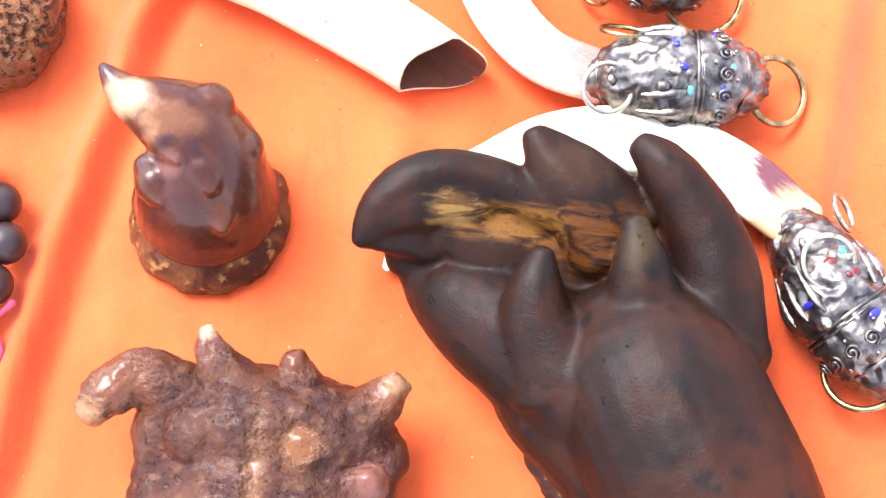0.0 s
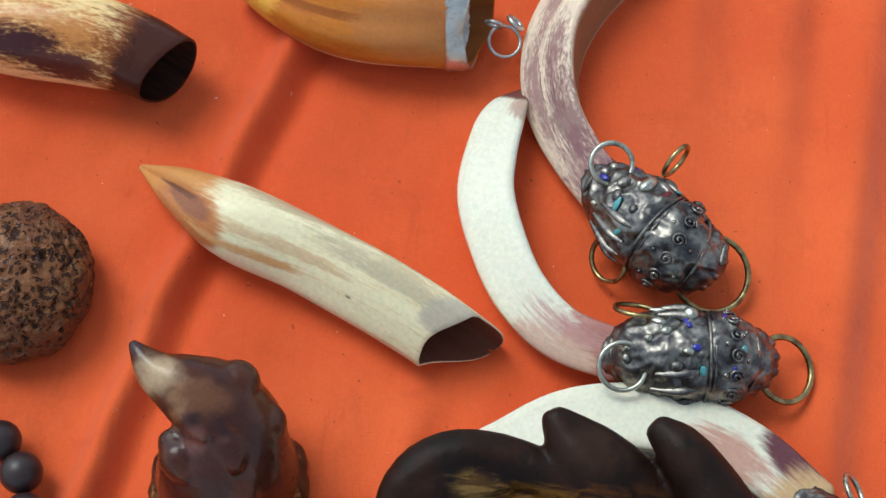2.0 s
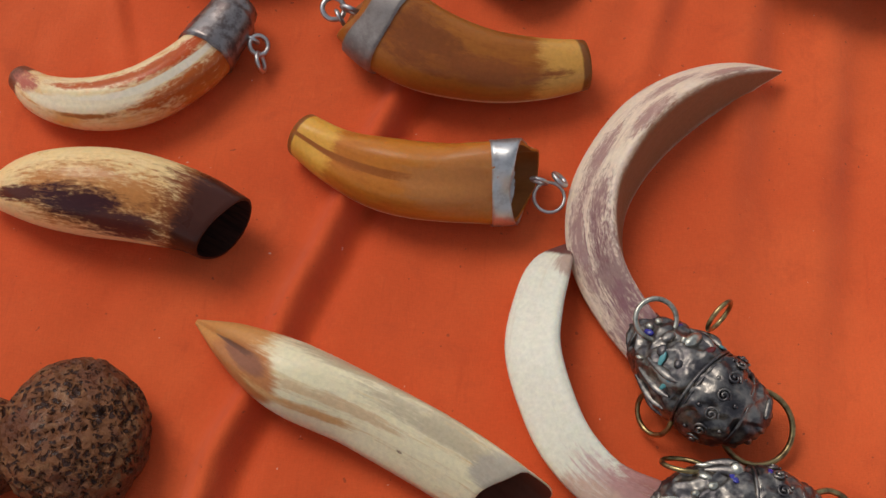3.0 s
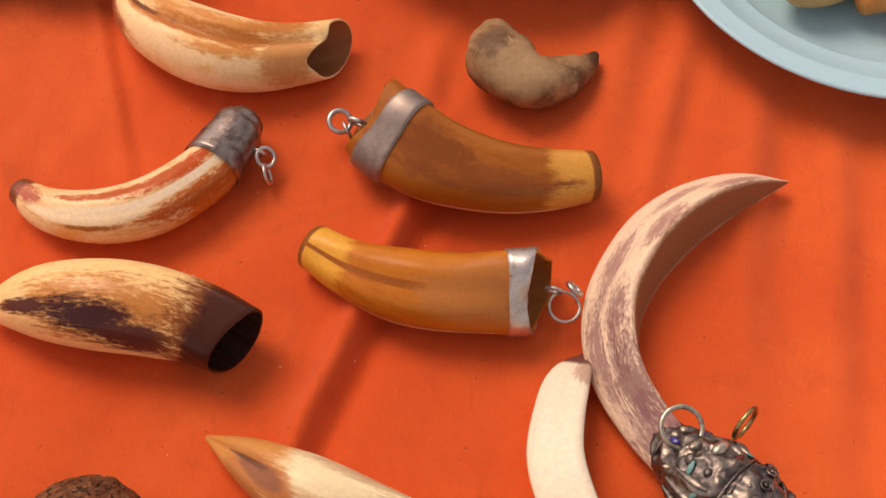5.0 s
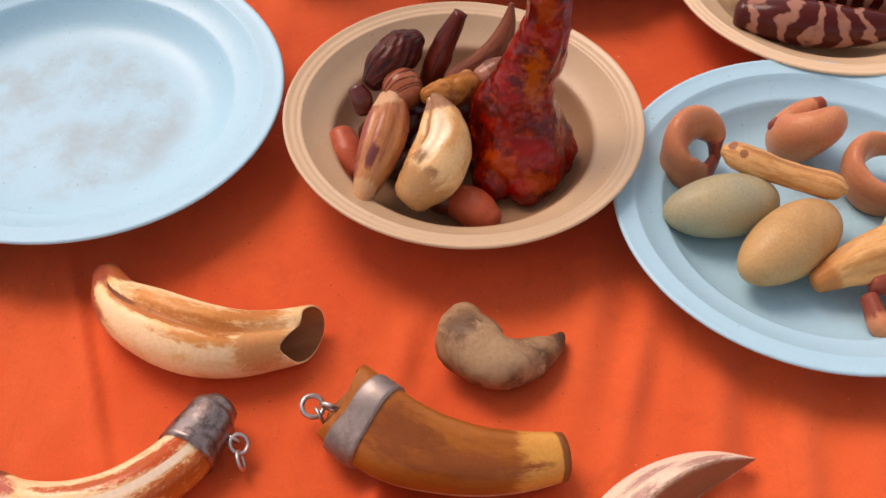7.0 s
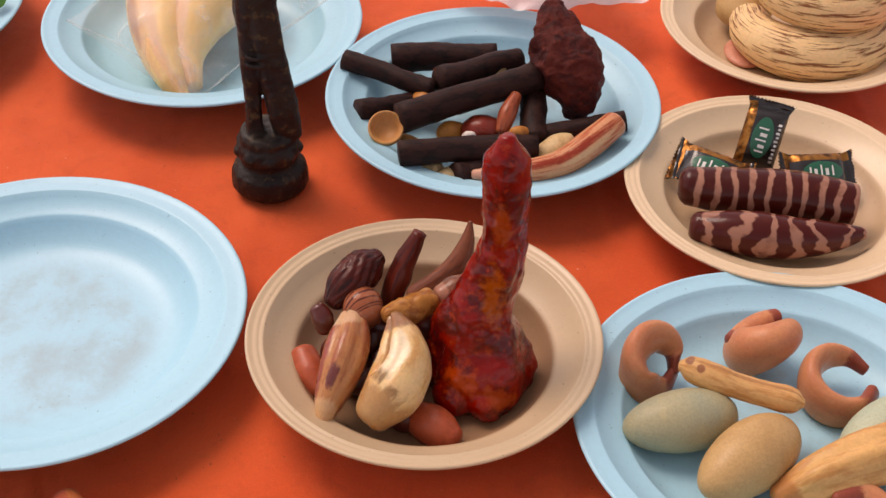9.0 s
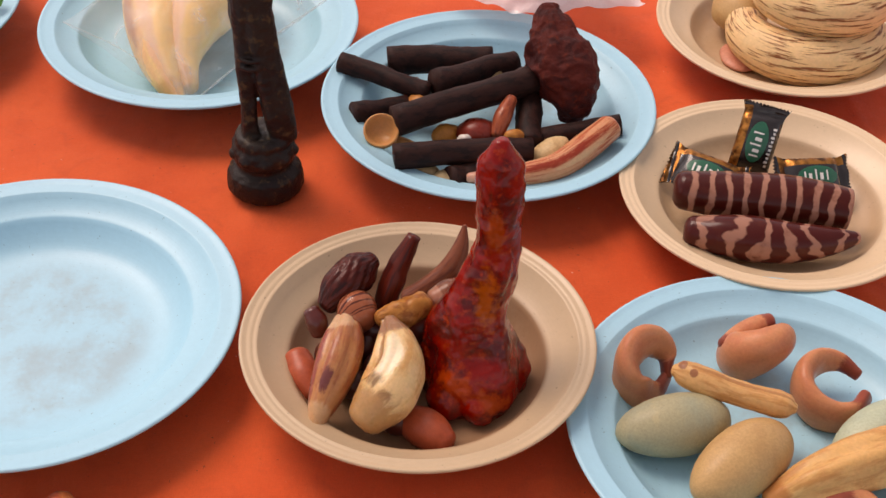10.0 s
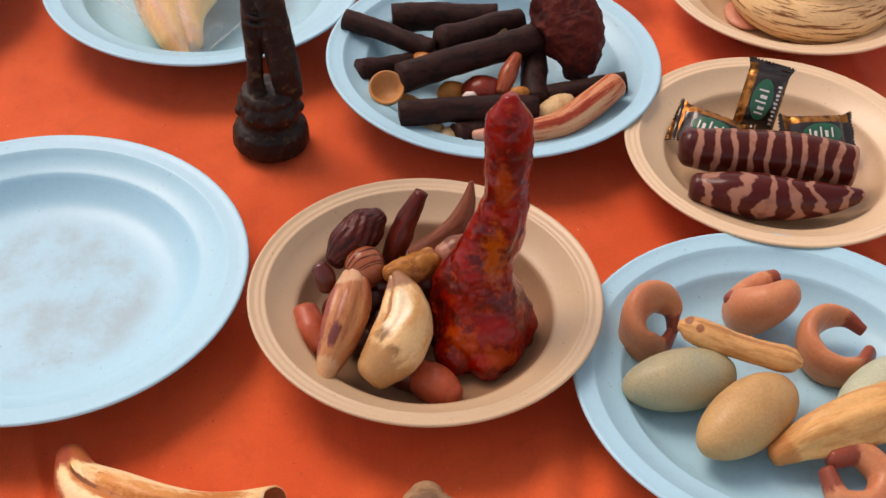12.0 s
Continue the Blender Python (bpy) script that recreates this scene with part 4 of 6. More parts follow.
capped_tusk(P_C, IVORY_C, three_sided(radians(100), 3.6), "thick white tusk with brown stains in an ornate silver cap",
            [(0.1700, -0.4640, 0.0100, 0.0098), (0.1780, -0.4760, 0.0144, 0.0156), (0.1880, -0.4940, 0.0170, 0.0182), (0.1990, -0.5060, 0.0164, 0.0172), (0.2060, -0.5130, 0.0135, 0.0130), (0.2085, -0.5150, 0.0080, 0.0075)], 8,
            [(0.30, 108, (2.2, 2.0, 1.0), 0, ENAMEL_TURQ), (0.34, 84, (2.2, 3.0, 0.8), 20, ENAMEL_RED), (0.42, 104, (2.0, 3.0, 0.8), 0, ENAMEL_RED), (0.63, 96, (1.4, 2.8, 0.6), 0, ENAMEL_BLUE), (0.66, 122, (1.4, 3.2, 0.6), 0, ENAMEL_BLUE), (0.78, 110, (1.2, 1.6, 0.6), 0, ENAMEL_RED), (0.93, 90, (1.4, 4.0, 0.7), 0, ENAMEL_RED), (0.46, 42, (1.2, 3.0, 0.5), 0, ENAMEL_BLUE)],
            [(0.30, 92, (2.0, 1.6, 1.5), 0, BRIGHT_SILVER), (0.34, 112, (1.6, 2.4, 1.3), 0, BRIGHT_SILVER), (0.54, 48, (2.6, 2.6, 2.8), 0, BRIGHT_SILVER), (0.54, 150, (2.2, 2.2, 2.2), 0, BRIGHT_SILVER), (0.20, 70, (3.4, 1.5, 1.2), -20, OLD_SILVER), (0.22, 50, (3.8, 1.6, 1.3), -15, OLD_SILVER), (0.88, 112, (1.6, 4.6, 1.5), 0, BRIGHT_SILVER)],
            [((0.1790, -0.4810, 0.0325), (0.05, -0.2, 1), 0.0092, 0.0011, BRIGHT_SILVER), ((0.1975, -0.5160, 0.0110), (-0.25, 0.2, 1), 0.0135, 0.0013, BRASS),
             ((0.1870, -0.4590, 0.0200), (0.8, 0.3, 0.6), 0.0070, 0.0010, BRIGHT_SILVER)])

# curved grey stone by the plates
STONE = rocky("grey_brown_bone", (0.36, 0.225, 0.125), (0.13, 0.068, 0.036), (0.42, 0.28, 0.165), 38, 0.5, 0.1, spots=[((0.0585, -0.1290, 0.006), 0.011, (0.075, 0.040, 0.022), 0.6), ((0.020, -0.158, 0.022), (0.020, 0.012, 0.014), (0.44, 0.295, 0.17), 0.9), ((0.000, -0.150, 0.008), (0.012, 0.012, 0.010), (0.12, 0.062, 0.034), 1.0)])
curved("claw_stone", [(0.0050, -0.1270, 0.0120, 0.0105), (0.0080, -0.1420, 0.0150, 0.0165), (0.0210, -0.1530, 0.0140, 0.0148), (0.0345, -0.1500, 0.0102, 0.0112), (0.0450, -0.1415, 0.0078, 0.0082), (0.0550, -0.1285, 0.0036, 0.0030)], STONE,
       "smooth grey-brown claw-shaped bone lying on the cloth", "bone", rings=30, rough=0.0018, rscale=90)

# ---- large teeth ----
DARK_TOOTH = rocky("dark_polished_molar", (0.0120, 0.0060, 0.0045), (0.027, 0.0098, 0.0055), (0.0080, 0.0052, 0.0046), 40, 0.44, 0.0, 0.0005, 900, 150, (0.005, 0.0035, 0.003), (0.40, 0.66), (0.03, 0.09), [
    ((0.150, -0.590, 0.055), (0.034, 0.044, 0.05), (0.040, 0.0120, 0.0065), 1.4), ((0.110, -0.490, 0.056), (0.007, 0.016, 0.016), (0.032, 0.018, 0.0075), 1.2), ((0.086, -0.462, 0.050), (0.014, 0.010, 0.02), (0.034, 0.016, 0.009), 1.2),
    ((0.097, -0.484, 0.042), (0.022, 0.016, 0.020), (0.085, 0.030, 0.008), 0.9, (0.018, 0.007, 0.004)), ((0.064, -0.4795, 0.044), (0.030, 0.0078, 0.011), (0.15, 0.068, 0.018), 1.0, (0.026, 0.010, 0.004)),
    ((0.046, -0.4765, 0.047), (0.012, 0.0075, 0.010), (0.20, 0.115, 0.040), 0.9, (0.075, 0.036, 0.013)), ((0.060, -0.4900, 0.040), (0.016, 0.0045, 0.010), (0.022, 0.009, 0.005), 0.8)], 0.15)
bm = bmesh.new()
for pts in ([(0.160, -0.625, 0.030, 0.028), (0.150, -0.588, 0.036, 0.0345), (0.142, -0.570, 0.037, 0.0355), (0.129, -0.549, 0.037, 0.0365), (0.119, -0.530, 0.036, 0.0355), (0.112, -0.512, 0.030, 0.0290)],
            [(0.100, -0.531, 0.030, 0.0290), (0.074, -0.517, 0.026, 0.0235), (0.053, -0.504, 0.022, 0.0190), (0.040, -0.495, 0.020, 0.0130), (0.033, -0.490, 0.022, 0.0080)],
            [(0.098, -0.477, 0.036, 0.0110), (0.078, -0.4715, 0.042, 0.0092), (0.056, -0.4650, 0.046, 0.0082), (0.039, -0.4655, 0.048, 0.0086), (0.026, -0.4735, 0.046, 0.0090), (0.018, -0.485, 0.042, 0.0066), (0.015, -0.490, 0.040, 0.0038)],
            [(0.0175, -0.4875, 0.0405, 0.0052), (0.0235, -0.4800, 0.0425, 0.0098), (0.0320, -0.4745, 0.0420, 0.0125), (0.0430, -0.4725, 0.0410, 0.0115), (0.0560, -0.4710, 0.0400, 0.0105)],
            [(0.0190, -0.4885, 0.0395, 0.0040), (0.0280, -0.4865, 0.0370, 0.0070), (0.0400, -0.4870, 0.0320, 0.0075)],
            [(0.033, -0.490, 0.022, 0.0100), (0.030, -0.480, 0.032, 0.0085), (0.034, -0.472, 0.042, 0.0085)],
            [(0.100, -0.482, 0.034, 0.0170), (0.088, -0.467, 0.044, 0.0130), (0.078, -0.458, 0.050, 0.0088), (0.0722, -0.4500, 0.053, 0.0050)],
            [(0.0730, -0.4508, 0.0530, 0.0050), (0.0835, -0.4570, 0.0490, 0.0085), (0.0960, -0.4640, 0.0450, 0.0100), (0.1100, -0.4735, 0.0390, 0.0105)],
            [(0.141, -0.517, 0.035, 0.0178), (0.136, -0.485, 0.044, 0.0148), (0.126, -0.468, 0.050, 0.0114), (0.115, -0.456, 0.054, 0.0084), (0.109, -0.451, 0.054, 0.0055)],
            [(0.118, -0.531, 0.040, 0.0213), (0.113, -0.506, 0.050, 0.0138), (0.110, -0.491, 0.057, 0.0092), (0.1075, -0.480, 0.060, 0.0048)],
            [(0.088, -0.529, 0.036, 0.0214), (0.078, -0.512, 0.046, 0.0130), (0.077, -0.500, 0.052, 0.0086), (0.078, -0.492, 0.055, 0.0044)],
            [(0.080, -0.508, 0.020, 0.0200), (0.087, -0.528, 0.022, 0.0245), (0.112, -0.553, 0.024, 0.0260), (0.132, -0.592, 0.024, 0.0240)],
            [(0.135, -0.520, 0.030, 0.026), (0.128, -0.490, 0.026, 0.022), (0.112, -0.470, 0.022, 0.018), (0.080, -0.470, 0.020, 0.014), (0.050, -0.475, 0.018, 0.012)],
            [(0.046, -0.4775, 0.0365, 0.0130, 0.0090), (0.064, -0.4820, 0.0345, 0.0170, 0.0090), (0.083, -0.4870, 0.0300, 0.0190, 0.0095), (0.100, -0.4960, 0.0270, 0.0170, 0.0095)]):
    sweep(bm, pts, rings=22, seg=24)
big = holder("molar_tooth", (0.10, -0.51, 0.0), "large dark polished molar with horn-like cusps and amber hollow", "tooth")
fuse(part("crown", bm, DARK_TOOTH, big), 0.0012, 7, 0.5, 0.0008, 0.009)
bm = tube_of([(0.084, -0.545, 0.010, 0.0100), (0.100, -0.568, 0.012, 0.0130), (0.115, -0.598, 0.012, 0.0150), (0.130, -0.630, 0.012, 0.014)], rings=40, seg=40, rough=0.0020, rscale=120)
part("root", bm, rocky("rough_molar_root", (0.035, 0.015, 0.009), (0.014, 0.008, 0.007), (0.13, 0.055, 0.020), 90, 0.6, 0.0, 0.0016, 500), big, "rough brown flaking root")

CUSP = (0.24, 0.125, 0.066)
WARM_MOLAR = rocky("red_brown_molar", (0.044, 0.013, 0.008), (0.085, 0.031, 0.017), (0.110, 0.046, 0.022), 75, 0.46, 0.15, 0.0022, 700, 480, (0.042, 0.016, 0.009), pit_at=(0.10, 0.28), polish=0.9, spots=[
    ((-0.063, -0.545, 0.032), (0.016, 0.016, 0.016), (0.125, 0.048, 0.026), 0.5), ((-0.0735, -0.5570, 0.030), (0.0085, 0.0080, 0.012), CUSP, 0.5), ((-0.0345, -0.5300, 0.033), (0.009, 0.010, 0.012), (0.105, 0.040, 0.026), 0.4), ((-0.0345, -0.5250, 0.0345), (0.0038, 0.0045, 0.005), (0.42, 0.28, 0.17), 0.3),
    ((-0.0035, -0.5320, 0.032), (0.008, 0.008, 0.010), (0.100, 0.034, 0.018), 0.4), ((0.0300, -0.5410, 0.032), (0.010, 0.010, 0.010), (0.13, 0.050, 0.026), 0.5), ((0.0330, -0.5370, 0.034), (0.0062, 0.0055, 0.007), CUSP, 0.4),
    ((0.0280, -0.5720, 0.033), (0.012, 0.012, 0.010), (0.15, 0.062, 0.045), 0.4), ((0.002, -0.562, 0.040), (0.0095, 0.0095, 0.008), (0.15, 0.062, 0.028), 0.7), ((-0.012, -0.572, 0.030), (0.006, 0.030, 0.016), (0.15, 0.070, 0.035), 0.9)])
bm = bmesh.new()
for pts in ([(-0.050, -0.562, 0.014, 0.0165), (-0.026, -0.557, 0.016, 0.0230), (-0.004, -0.557, 0.016, 0.0235), (0.018, -0.560, 0.015, 0.0195), (0.028, -0.566, 0.014, 0.014)],
            [(-0.048, -0.580, 0.013, 0.0165), (-0.023, -0.588, 0.015, 0.0250), (0.004, -0.588, 0.015, 0.0250), (0.024, -0.583, 0.014, 0.0165)],
            [(-0.043, -0.546, 0.020, 0.0115), (-0.057, -0.5415, 0.026, 0.0100), (-0.0675, -0.548, 0.028, 0.0090), (-0.0735, -0.5560, 0.028, 0.0062)],
            [(-0.020, -0.549, 0.022, 0.0170), (-0.029, -0.537, 0.029, 0.0090), (-0.0342, -0.527, 0.034, 0.0042), (-0.0350, -0.5245, 0.0346, 0.0028)],
            [(0.001, -0.545, 0.022, 0.0105), (-0.003, -0.535, 0.029, 0.0066), (-0.004, -0.530, 0.032, 0.0038)],
            [(0.016, -0.555, 0.020, 0.0130), (0.028, -0.542, 0.028, 0.0080), (0.0330, -0.5368, 0.0315, 0.0050)],
            [(0.015, -0.573, 0.022, 0.0105), (0.029, -0.571, 0.030, 0.0056)]):
    sweep(bm, pts, rings=18, seg=22)
sweep(bm, [(-0.050, -0.572, 0.012, 0.014), (-0.024, -0.574, 0.016, 0.0210), (0.002, -0.574, 0.016, 0.0210), (0.026, -0.574, 0.013, 0.015)], rings=14, seg=22)
ball(bm, (0.002, -0.562, 0.031), 0.0098)
ball(bm, (-0.035, -0.560, 0.027), 0.0125)
ball(bm, (-0.015, -0.580, 0.030), 0.0100)
m2 = thing("molar_tooth", bm, WARM_MOLAR, "red-brown pitted molar with several blunt cusps", "tooth")
fuse(m2, 0.0008, 5, 0.5, 0.0030, 0.0075)
ROOT = rocky("rough_yellow_root", (0.13, 0.050, 0.020), (0.050, 0.016, 0.010), (0.32, 0.165, 0.055), 70, 0.5, 0.15, 0.0014)
crown = holder("conical_tooth", (-0.046, -0.480, 0.0), "brown polished knobbly tooth standing on a rough root", "tooth")
bm = lathe(bmesh.new(), [(0.0, 0.001), (0.0296, 0.0), (0.0306, 0.002), (0.0298, 0.0045), (0.0282, 0.0070), (0.0264, 0.0095), (0.0244, 0.012), (0.0224, 0.0145), (0.0200, 0.0165), (0.0170, 0.018), (0.0, 0.019)], (-0.0462, -0.4755, -0.001), 90)
for v in bm.verts:
    n = noise.noise(v.co * 80) + 0.6 * noise.noise(v.co * 200)
    v.co += Vector((v.co.x + 0.0475, v.co.y + 0.4765, 0)) * 0.070 * n
part("root", bm, ROOT, crown, "flaking yellow-brown root rim")
bm = bmesh.new()
sweep(bm, [(-0.0458, -0.4715, 0.010, 0.0272), (-0.0455, -0.4690, 0.020, 0.0250), (-0.046, -0.4600, 0.031, 0.0218), (-0.051, -0.4535, 0.040, 0.0172), (-0.061, -0.4500, 0.0470, 0.0122), (-0.0700, -0.4468, 0.0510, 0.0080), (-0.0760, -0.4420, 0.0542, 0.0042), (-0.0792, -0.4388, 0.0556, 0.0018)], rings=30, seg=28)
for c, r in (((-0.043, -0.449, 0.036), 0.0105), ((-0.0555, -0.463, 0.026), 0.0105), ((-0.036, -0.484, 0.018), 0.0098)):
    ball(bm, c, r)
for tip, k in (((-0.0500, -0.4668, 0.0535), 1.0), ((-0.0385, -0.4755, 0.0485), 1.0), ((-0.0345, -0.4865, 0.0390), 0.95), ((-0.0560, -0.4800, 0.0425), 0.9)):
    t = Vector(tip)                                      # overlapping cusps, each ending in a blunt point
    sweep(bm, [tuple(t + Vector((-0.0085, 0.0150, -0.0070)) * k) + (0.0060 * k,), tuple(t + Vector((-0.0035, 0.0070, -0.0072)) * k) + (0.0088 * k,), tuple(t + Vector((-0.0004, 0.0008, -0.0058)) * k) + (0.0060 * k,), tuple(t + Vector((0.0008, -0.0022, -0.0040)) * k) + (0.0022 * k,)], rings=16, seg=22)
for c, r in (((-0.0420, -0.4465, 0.0440), 0.0088), ((-0.0315, -0.4580, 0.0340), 0.0086), ((-0.0520, -0.4500, 0.0455), 0.0085)):
    ball(bm, c, r)
ENAMEL = rocky("polished_tooth_enamel", (0.050, 0.014, 0.009), (0.085, 0.025, 0.011), (0.034, 0.011, 0.013), 34, 0.28, 0.5, 0.0004, 700, spots=[
    ((-0.0560, -0.4560, 0.0500), (0.0150, 0.0085, 0.016), (0.16, 0.066, 0.034), 0.9), ((-0.0670, -0.4490, 0.0540), (0.0110, 0.0085, 0.012), (0.46, 0.31, 0.19), 1.2), ((-0.0600, -0.4560, 0.0490), (0.0060, 0.0090, 0.012), (0.32, 0.17, 0.09), 1.4),
    ((-0.0530, -0.4690, 0.0470), (0.006, 0.006, 0.008), (0.13, 0.052, 0.040), 0.5), ((-0.0788, -0.4390, 0.0555), (0.0050, 0.0052, 0.006), (0.050, 0.020, 0.022), 0.3)])
fuse(part("crown", bm, ENAMEL, crown), 0.0009, 5, 0.5)

PUMICE = rocky("porous_brown_stone", (0.21, 0.082, 0.034), (0.145, 0.050, 0.024), (0.28, 0.13, 0.060), 50, 0.5, 0.2, 0.0034, 420, 330, (0.045, 0.015, 0.008), pit_at=(0.26, 0.52))
bm = ball(bmesh.new(), (-0.141, -0.404, 0.010), 0.0305, (1, 1.08, 0.85), sub=6, rough=0.0018, rscale=70)
ball(bm, (-0.183, -0.412, 0.008), 0.022, (1.2, 1, 0.9), sub=4, rough=0.002, rscale=70)
for v in bm.verts:                                      # open pores
    d = noise.voronoi(v.co * 240 + noise.noise_vector(v.co * 200) * 0.6)[0][0]
    v.co -= (v.co - Vector((-0.141, -0.404, 0.0))).normalized() * 0.0034 * max(0.0, 1 - d / 0.42) ** 0.6 * (0.75 + 0.6 * noise.noise(v.co * 60))
    v.co.z = max(v.co.z, -0.001)
thing("porous_stone", bm, PUMICE, "brown porous lump of coral-like stone", "stone")

BEAD = flat("dark_wood_bead", (0.030, 0.014, 0.014), 0.42, 0.05)
brace = holder("bead_bracelet", (-0.150, -0.497, 0.0), "bracelet of dark round wooden beads with a pink thread", "bracelet")
for i in range(13):
    a = 2 * math.pi * i / 13 + 0.07
    part("bead", ball(bmesh.new(), (-0.1495 + 0.0305 * math.cos(a), -0.4965 + 0.0335 * math.sin(a), 0.0080), 0.0081, sub=3), BEAD, brace)
PINK = flat("pink_thread", (0.50, 0.055, 0.11), 0.8)
part("thread", tube_of([(-0.132, -0.526, 0.004, 0.0012), (-0.122, -0.523, 0.004, 0.0012), (-0.1155, -0.5185, 0.006, 0.0012), (-0.1130, -0.5160, 0.007, 0.0016)], rings=14, seg=10), PINK, brace)
part("thread", tube_of([(-0.126, -0.526, 0.005, 0.0011), (-0.119, -0.528, 0.004, 0.0011), (-0.116, -0.534, 0.002, 0.0012), (-0.118, -0.540, 0.002, 0.0012)], rings=14, seg=10), PINK, brace)

# lump added for an unidentified dark shape, half hidden by the empty plate
thing("dark_lump", ball(bmesh.new(), (-0.268, -0.095, 0.014), 0.020, (1, 1.3, 0.75), sub=4, rough=0.001), rocky("dark_red_brown", (0.035, 0.014, 0.010), (0.06, 0.024, 0.014), None, 60, 0.4, 0.2), "dark reddish rounded lump beside the empty plate", "wood")

# ---- beige bowl of teeth and nuts ----
RED_CARVE = rocky("red_lacquered_wood", (0.24, 0.013, 0.009), (0.090, 0.007, 0.006), (0.29, 0.030, 0.012), 62, 0.22, 0.8, 0.0006, 420, spec=0.12, spots=[((0.036, -0.010, 0.074), (0.008, 0.012, 0.022), (0.36, 0.075, 0.016), 1.8), ((0.039, -0.003, 0.118), (0.006, 0.010, 0.016), (0.30, 0.045, 0.012), 1.8), ((0.020, -0.030, 0.030), (0.009, 0.012, 0.012), (0.42, 0.060, 0.022), 2.0), ((0.042, -0.036, 0.020), (0.009, 0.010, 0.009), (0.38, 0.060, 0.020), 2.0)])
bm = bmesh.new()
sweep(bm, [(0.032, -0.011, 0.011, 0.0300, 0.0270), (0.0315, -0.009, 0.019, 0.0298, 0.0275), (0.0295, -0.004, 0.034, 0.0262, 0.0240), (0.0290, -0.001, 0.050, 0.0225, 0.0205), (0.0330, 0.003, 0.066, 0.0168), (0.0380, 0.006, 0.083, 0.0146), (0.0415, 0.0085, 0.100, 0.0122), (0.0412, 0.0095, 0.118, 0.0124), (0.0405, 0.0105, 0.138, 0.0128), (0.0400, 0.0125, 0.153, 0.0106), (0.0395, 0.0140, 0.161, 0.0056)], rings=60, seg=40, prof=lambda th, u: 1 + 0.07 * (1 - ease(0.1, 0.45, u)) * math.sin(5 * th + 4 * u) + 0.03 * math.sin(3 * th + 9 * u), rough=0.0014, rscale=60)
ball(bm, (0.054, -0.006, 0.018), 0.0105, rough=0.002)
ball(bm, (0.017, -0.028, 0.015), 0.0115, rough=0.002)
ball(bm, (0.036, -0.033, 0.014), 0.0100, rough=0.002)
sweep(bm, [(0.0400, -0.004, 0.078, 0.0065), (0.0435, -0.002, 0.092, 0.0060), (0.0455, 0.000, 0.104, 0.0028)], rings=12, seg=18)
fuse(thing("carved_root", bm, RED_CARVE, "glossy dark red carved root standing upright in the bowl", "carving"), 0.0010, 4, 0.5, 0.0024, 0.010)
part_l = organic("striped_shell", (0.50, 0.22, 0.085), (0.32, 0.085, 0.038), [(0.50, 0.36, 0.42, 0.035, (0.30, 0.070, 0.050), 1.6), (0.72, 0.31, 0.16, 0.045, (0.16, 0.040, 0.034), 3.6), (0.62, 0.50, 0.10, 0.04, (0.16, 0.045, 0.040), 2.2), (0.93, 0.4, 0.12, 0.4, (0.60, 0.35, 0.18), 0.8), (0.06, 0.42, 0.10, 0.2, (0.62, 0.38, 0.22), 1.0)], rough=0.28, coat=0.6, streak=(2, 12), streak_at=(0.42, 0.66), glow=0.3)
curved("long_tooth", [(-0.0400, -0.001, 0.045, 0.0080, 0.0070), (-0.0405, -0.012, 0.043, 0.0118, 0.0110), (-0.0440, -0.031, 0.037, 0.0124, 0.0125), (-0.0490, -0.047, 0.029, 0.0088, 0.0095), (-0.0525, -0.060, 0.022, 0.0036)], part_l,
       "long brown and cream striped tooth in the bowl", "tooth", rings=34, seg=40, prof=lambda th, u: groove(radians(62), 0.20, 0.16, -0.1, 0.8)(th, u) * groove(radians(125), 0.12, 0.2, -0.1, 0.7)(th, u) * (1 + 0.05 * math.cos(2 * (th - radians(90)))))
# In the material the fourth patch is a painted highlight, the fifth the groove's shadow.
curved("cream_tooth", [(-0.0165, -0.004, 0.050, 0.0048), (-0.0120, -0.017, 0.046, 0.0118), (-0.0105, -0.033, 0.040, 0.0160), (-0.0165, -0.047, 0.034, 0.0158), (-0.0255, -0.0555, 0.027, 0.0110)],
       organic("cream_enamel", (0.74, 0.50, 0.24), (0.62, 0.34, 0.13), [(0.72, 0.45, 0.06, 0.05, (0.16, 0.07, 0.03), 3.6), (0.86, 0.38, 0.05, 0.06, (0.15, 0.06, 0.03), 3.6), (0.80, 0.57, 0.05, 0.05, (0.18, 0.07, 0.03), 3.6), (0.45, 0.47, 0.22, 0.07, (0.82, 0.66, 0.44), 1.4), (0.5, 0.365, 0.45, 0.02, (0.40, 0.20, 0.07), 1.2), (1.0, 0.5, 0.20, 0.8, (0.46, 0.25, 0.10), 1.4), (0.08, 0.5, 0.10, 0.3, (0.34, 0.17, 0.09), 1.4)], rough=0.28, coat=0.6, streak=(2, 10), glow=0.3),
       "fat cream tooth with brown root stains in the bowl", "tooth", rings=28, seg=44, prof=lambda th, u: groove(radians(42), 0.30, 0.20, -0.1, 0.75)(th, u) * groove(radians(88), 0.07, 0.16, -0.1, 0.8)(th, u), rough=0.0007, rscale=80)
PINK_NUT = rocky("salmon_nut", (0.44, 0.105, 0.055), (0.33, 0.070, 0.036), None, 40, 0.38, 0.2, 0.0004)
curved("smooth_piece", [(-0.006, -0.042, 0.014, 0.0080), (0.006, -0.049, 0.014, 0.0112), (0.015, -0.056, 0.014, 0.0090), (0.018, -0.058, 0.0135, 0.0070)], PINK_NUT, "smooth salmon-pink nut lying in the bowl", "nut", rings=16)
